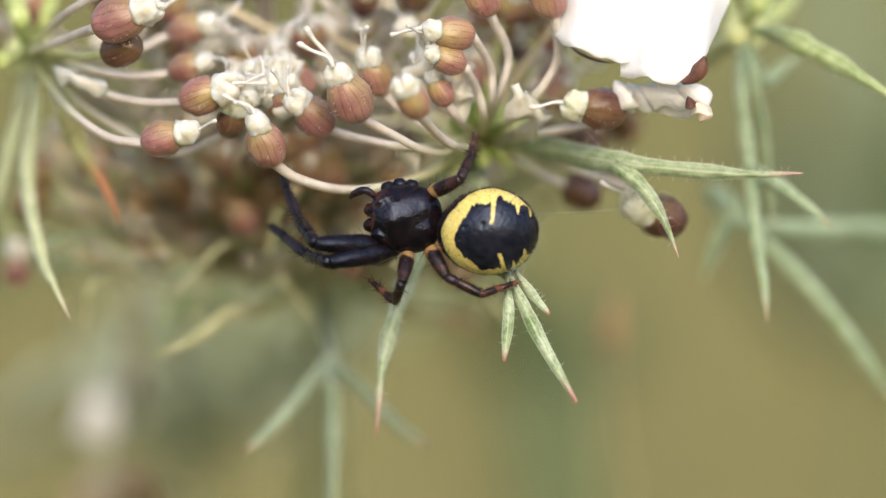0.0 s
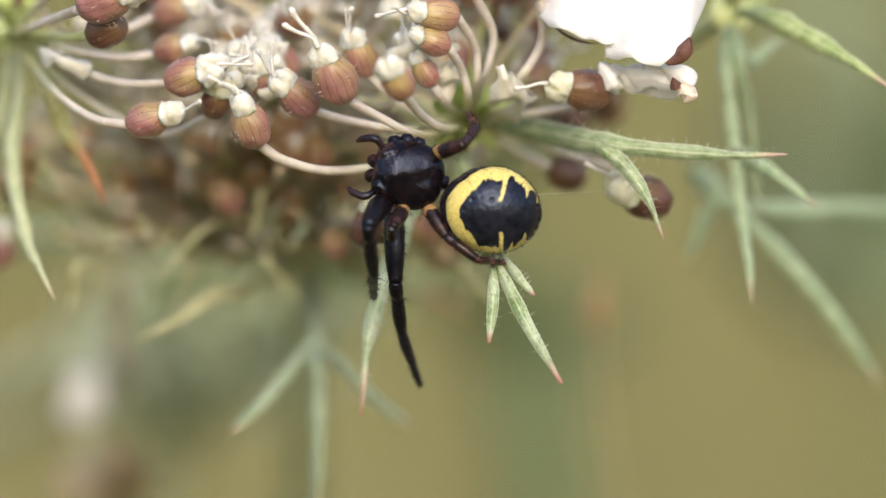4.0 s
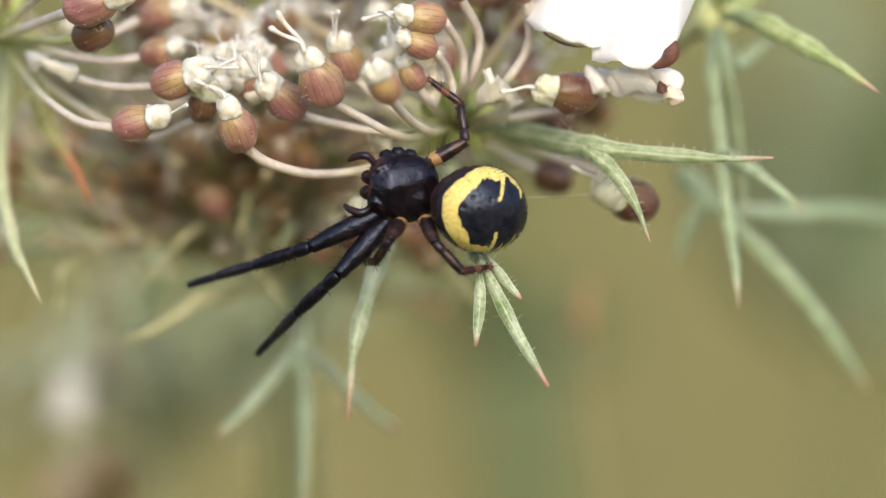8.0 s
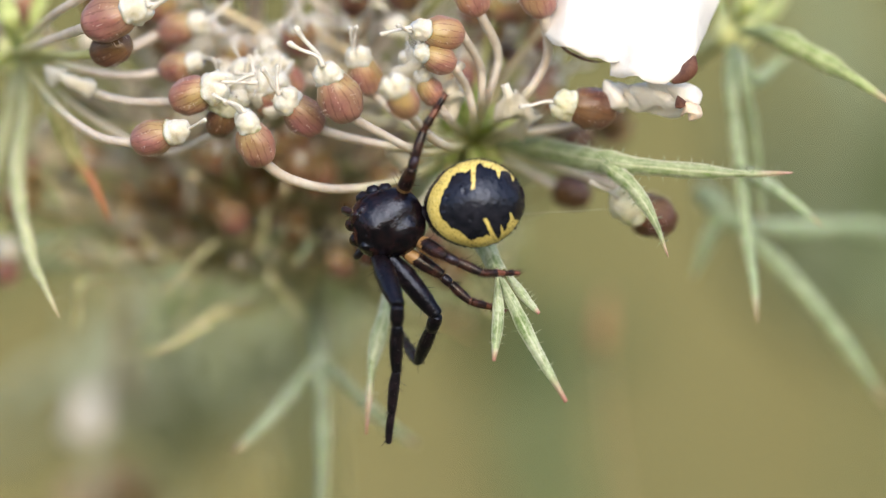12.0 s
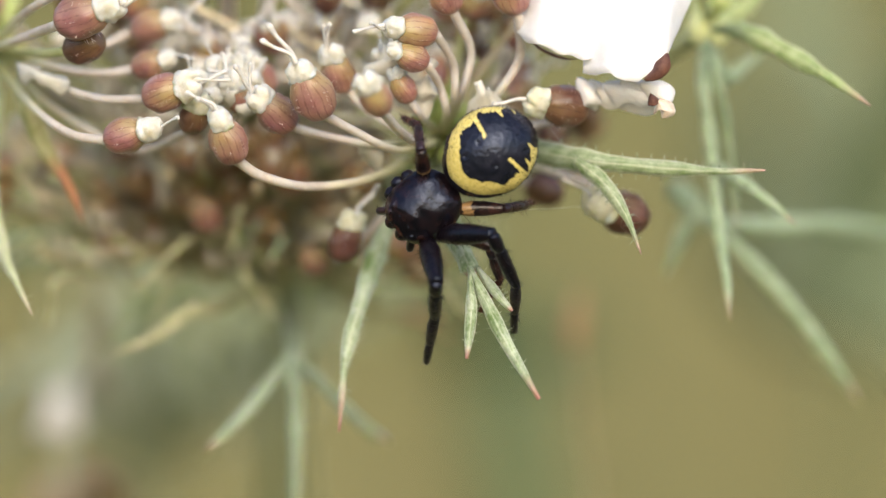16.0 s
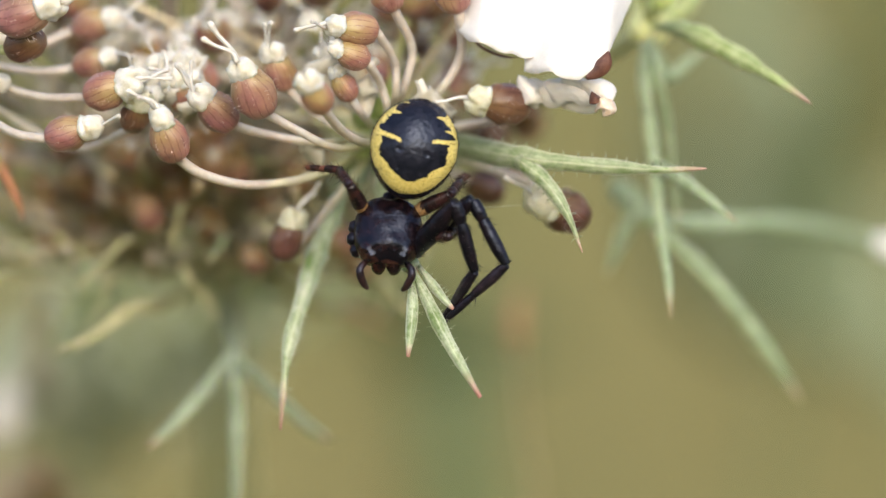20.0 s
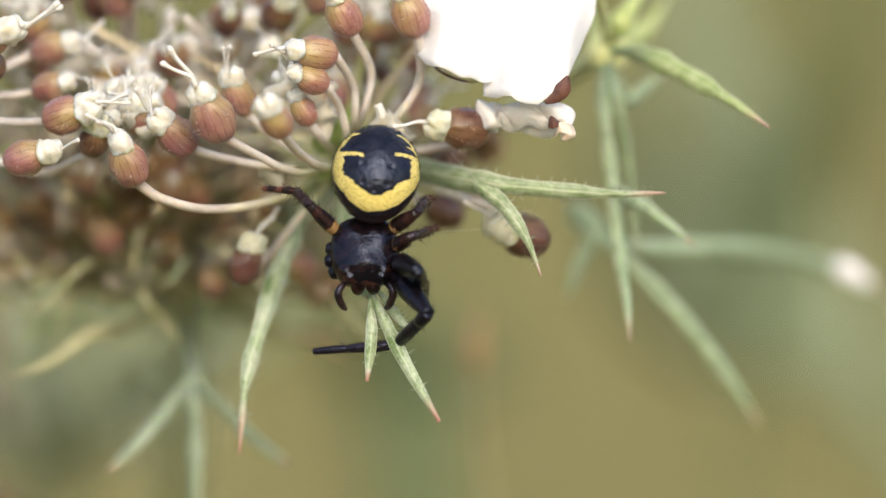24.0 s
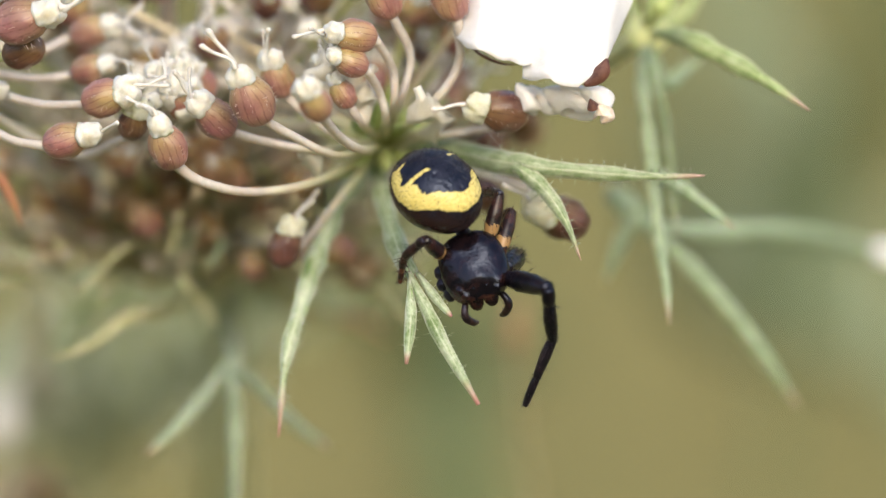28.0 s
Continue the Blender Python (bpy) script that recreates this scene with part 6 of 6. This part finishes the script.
    stance(23.0, (2.17, 0.45), 271, (2.47, 3.29), 262, -10, -16, 0, l1=((5.37, 0.89), (7.37, -0.01), (8.71, -1.77)), l2=((5.17, 1.09), (7.07, 0.29), (8.51, -1.45)), l3=((3.67, 0.95), (4.27, 1.19), (4.59, 1.35)), l4=((3.87, 1.89), (4.27, 2.29), (4.45, 2.39)), r4=((0.27, 1.99), (-0.33, 2.69), (-1.49, 2.69)))
    stance(23.5, (2.24, 0.39), 271, (2.44, 3.27), 262, -10, -18, 0, l1=((5.14, -1.23), (6.24, -2.53), (6.84, -3.99)), l2=((5.34, -0.23), (6.54, -0.63), (6.72, -1.07)), l3=((3.64, 0.97), (4.24, 1.17), (4.62, 1.33)), l4=((3.84, 1.87), (4.24, 2.27), (4.42, 2.41)), r4=((0.34, 1.87), (-0.36, 2.67), (-1.50, 2.67)))
    stance(24.0, (2.07, 0.51), 271, (2.45, 3.31), 263, -10, -20, 0, l1=((4.27, -1.59), (3.17, -2.69), (0.27, -2.93)), l2=((3.87, -0.09), (4.13, -0.59), (4.17, -1.13)), l3=((3.67, 1.11), (4.27, 1.31), (4.63, 1.43)), l4=((3.87, 1.95), (4.17, 2.35), (4.45, 2.47)), r4=((0.13, 2.21), (-0.33, 2.71), (-1.51, 2.81)))
    stance(24.5, (2.30, 0.34), 271, (2.24, 3.20), 268, -10, -24, 0, l1=((4.80, -1.14), (3.70, -1.54), (0.10, -1.02)), l2=((5.30, 0.26), (5.54, 0.36), (5.54, 0.16)), l3=((3.90, 1.16), (4.30, 1.36), (4.52, 1.46)), l4=((3.80, 2.06), (4.20, 2.46), (4.36, 2.56)), r4=((0.50, 1.56), (-0.30, 2.26), (-1.58, 2.46)))
    stance(25.0, (2.64, 0.60), 274, (2.50, 3.44), 272, -10, -28, -4, l1=((5.42, -1.00), (3.86, -2.10), (0.82, -2.38)), l2=((5.86, 0.80), (6.56, 0.76), (6.78, 0.50)), l3=((4.06, 1.36), (4.46, 1.50), (4.64, 1.60)), l4=((4.16, 2.30), (4.46, 2.70), (4.64, 2.84)), r4=((0.36, 1.90), (-0.14, 2.40), (-1.50, 2.56)))
    stance(25.5, (3.10, 0.41), 273, (2.90, 3.33), 280, -10, -32, -12, l1=((5.78, -1.17), (5.08, -3.17), (4.14, -5.29)), l2=((5.18, 0.13), (5.42, 0.43), (5.38, 0.97)), l3=((4.38, 1.33), (4.58, 1.43), (4.76, 1.53)), l4=((4.58, 2.13), (4.88, 2.53), (5.04, 2.73)), r4=((0.88, 1.93), (-0.02, 2.43), (-1.56, 2.33)))
    stance(26.0, (3.57, 0.40), 276, (2.83, 3.08), 292, -10, -36, -24, l1=((5.31, -2.92), (5.11, -4.92), (4.81, -6.68)), l2=((5.31, 0.08), (5.71, -0.12), (5.81, -0.24)), l3=((4.61, 1.38), (4.21, 1.68), (4.01, 1.88)), l4=((4.91, 2.68), (4.51, 2.88), (4.21, 2.98)), r4=((1.31, 1.48), (0.21, 2.08), (-1.51, 2.28)))
    stance(26.5, (3.83, 0.12), 277, (3.15, 2.82), 300, -10, -36, -28, l1=((5.85, -2.12), (4.25, -4.02), (1.99, -4.84)), l2=((5.25, -0.02), (5.65, -0.12), (5.85, -0.24)), l3=((4.85, 1.08), (4.45, 1.38), (4.25, 1.58)), l4=((5.21, 2.24), (4.85, 2.48), (4.55, 2.58)), r4=((1.65, 1.28), (0.35, 1.88), (-1.55, 2.24)))
    stance(27.0, (4.17, -0.28), 279, (3.41, 2.40), 310, -8, -33, -36, l1=((6.81, -1.12), (6.81, -3.22), (5.87, -5.26)), l2=((5.81, -0.36), (5.71, -0.32), (5.61, -0.24)), l3=((5.41, 0.92), (5.01, 1.24), (4.71, 1.38)), l4=((5.51, 1.98), (5.11, 2.08), (4.81, 2.18)), r4=((2.41, 0.64), (1.61, -0.12), (1.35, -1.32)))
    stance(27.5, (4.35, -0.30), 283, (3.29, 2.42), 314, -8, -30, -38, l1=((6.99, -0.48), (7.39, -2.38), (6.93, -4.12)), l2=((5.93, 0.12), (5.85, 0.14), (5.73, 0.22)), l3=((5.69, 1.52), (5.29, 1.62), (4.99, 1.72)), l4=((5.39, 2.26), (5.05, 2.26), (4.69, 2.26)), r4=((2.59, 0.72), (1.99, 0.02), (1.93, -1.12)))
    stance(28.0, (4.54, -0.62), 287, (3.22, 2.10), 318, -8, -27, -40, l1=((7.08, -1.30), (7.28, -3.10), (6.36, -5.44)), l2=((6.18, -0.14), (6.08, -0.10), (5.94, -0.02)), l3=((5.88, 1.40), (5.48, 1.20), (5.22, 1.06)), l4=((5.48, 2.20), (5.08, 2.10), (4.78, 2.00)), r4=((2.78, 0.40), (2.08, -0.20), (1.94, -1.10)))


def facing(x, y, z, heading, tilt, roll=0):
    a = radians(heading)
    ahead, back, left = Vector((math.cos(a), 0, math.sin(a))), Vector((0, -1, 0)), Vector((-math.sin(a), 0, math.cos(a)))
    turn = Matrix((ahead, left, back)).transposed().to_4x4()
    return Matrix.Translation(V(x, y, z)) @ turn @ pose(0, 0, 0, 0, tilt, 0) @ pose(0, 0, 0, roll, 0, 0)


def glide(times, values, t):
    """A smooth value at t through values at times, without overshoot."""
    i = max(0, min(len(times) - 2, int(np.searchsorted(times, t, "right")) - 1))
    h = times[i + 1] - times[i]
    u = (t - times[i]) / h

    def slope(k):
        if k <= 0 or k >= len(times) - 1:
            return values[k] * 0
        a, b = (values[k] - values[k - 1]) / (times[k] - times[k - 1]), (values[k + 1] - values[k]) / (times[k + 1] - times[k])
        return np.where(a * b > 0, 2 * a * b / np.where(a + b == 0, 1, a + b), 0)
    a, b = slope(i) * h, slope(i + 1) * h
    return (2 * u ** 3 - 3 * u * u + 1) * values[i] + (u ** 3 - 2 * u * u + u) * a + (3 * u * u - 2 * u ** 3) * values[i + 1] + (u ** 3 - u * u) * b


def aim(before, root, end):
    """The pose of a leg piece from root to end, turned as little as can be from its last pose."""
    way = (end - root).normalized()
    old = before.to_3x3() @ Vector((1, 0, 0))
    turn = old.rotation_difference(way).to_matrix() @ before.to_3x3()
    return Matrix.Translation(root) @ turn.to_quaternion().to_matrix().to_4x4()


def joint(root, spot, length, towards):
    """Where a piece of that length ends when it points at spot (mm across, up), rising to or from the camera."""
    d = Vector((spot[0] * MM - root.x, 0, spot[1] * MM - root.z))
    size, length = max(d.length, 1e-7), length * MM
    if size >= length:
        return root + d * (length / size)
    return root + d + Vector((0, -towards * math.sqrt(length * length - size * size), 0))


def motions():
    stances()
    STANCES.sort(key=lambda s: s[0])
    times = np.array([s[0] for s in STANCES])
    body = np.array([(*s[1], s[2], *s[3], s[4], s[5], s[6], s[7]) for s in STANCES])
    legs, tracks = {}, {leg: ([], [], []) for leg in LEGS}
    for leg in LEGS:
        rows = [(s[0], np.array(s[8][leg]).ravel()) for s in STANCES if leg in s[8]]
        legs[leg] = (np.array([r[0] for r in rows]), np.array([r[1] for r in rows]))
    roots, rears, last = [], [], {}
    TUCK_TIMES, TUCK = np.array((0, 24.0, 25.2, 28.0)), np.array((1.0, 1.0, -1.0, -1.0))
    for step in range(141):
        t = step * 0.2
        x, z, heading, ax, az, rear_heading, tilt, rear_tilt, rear_roll = glide(times, body, t)
        root = facing(x, DEPTH, z, heading, tilt)
        home = root.inverted()
        roots.append((t, root))
        rears.append((t, home @ facing(ax, DEPTH - 0.2, az, rear_heading, rear_tilt, rear_roll)))
        for leg, (hip, lengths, pieces) in LEGS.items():
            spots = glide(*legs[leg], t).reshape(3, 2)
            start = root @ V(*hip)
            tuck = float(glide(TUCK_TIMES, TUCK, t)) if leg in ("l2", "l3", "l4") else 1
            for i, towards in enumerate((tuck, -1, -1)):
                end = joint(start, spots[i], lengths[i], towards)
                last[leg, i] = aim(last.get((leg, i), root), start, end)
                tracks[leg][i].append((t, home @ last[leg, i]))
                start = end
    for side, palp in PALPS.items():
        hinge = V(0.85, side * 0.55, -0.1)
        walk(palp, [(t, Matrix.Translation(hinge) @ pose(0, 0, 0, 0, drop, side * swing) @ Matrix.Translation(-hinge))
                    for t, drop, swing in ((0, 0, 4), (2.5, 0, -4), (3.5, -8, 12), (6, -10, 14), (8, -6, 10), (9.5, -6, 8), (10.2, 20, 0), (10.6, 62, -8), (14.5, 58, -6), (17.8, 62, -8), (18.7, 22, 0), (19.2, -6, 0), (22.5, -4, 6), (25, 4, 4), (26.5, 12, -6), (28, 18, -10))])
    walk(spider, roots)
    walk(abdomen, rears)
    for leg, (hip, lengths, pieces) in LEGS.items():
        for ob, rows in zip(pieces, tracks[leg]):
            walk(ob, rows)


motions()
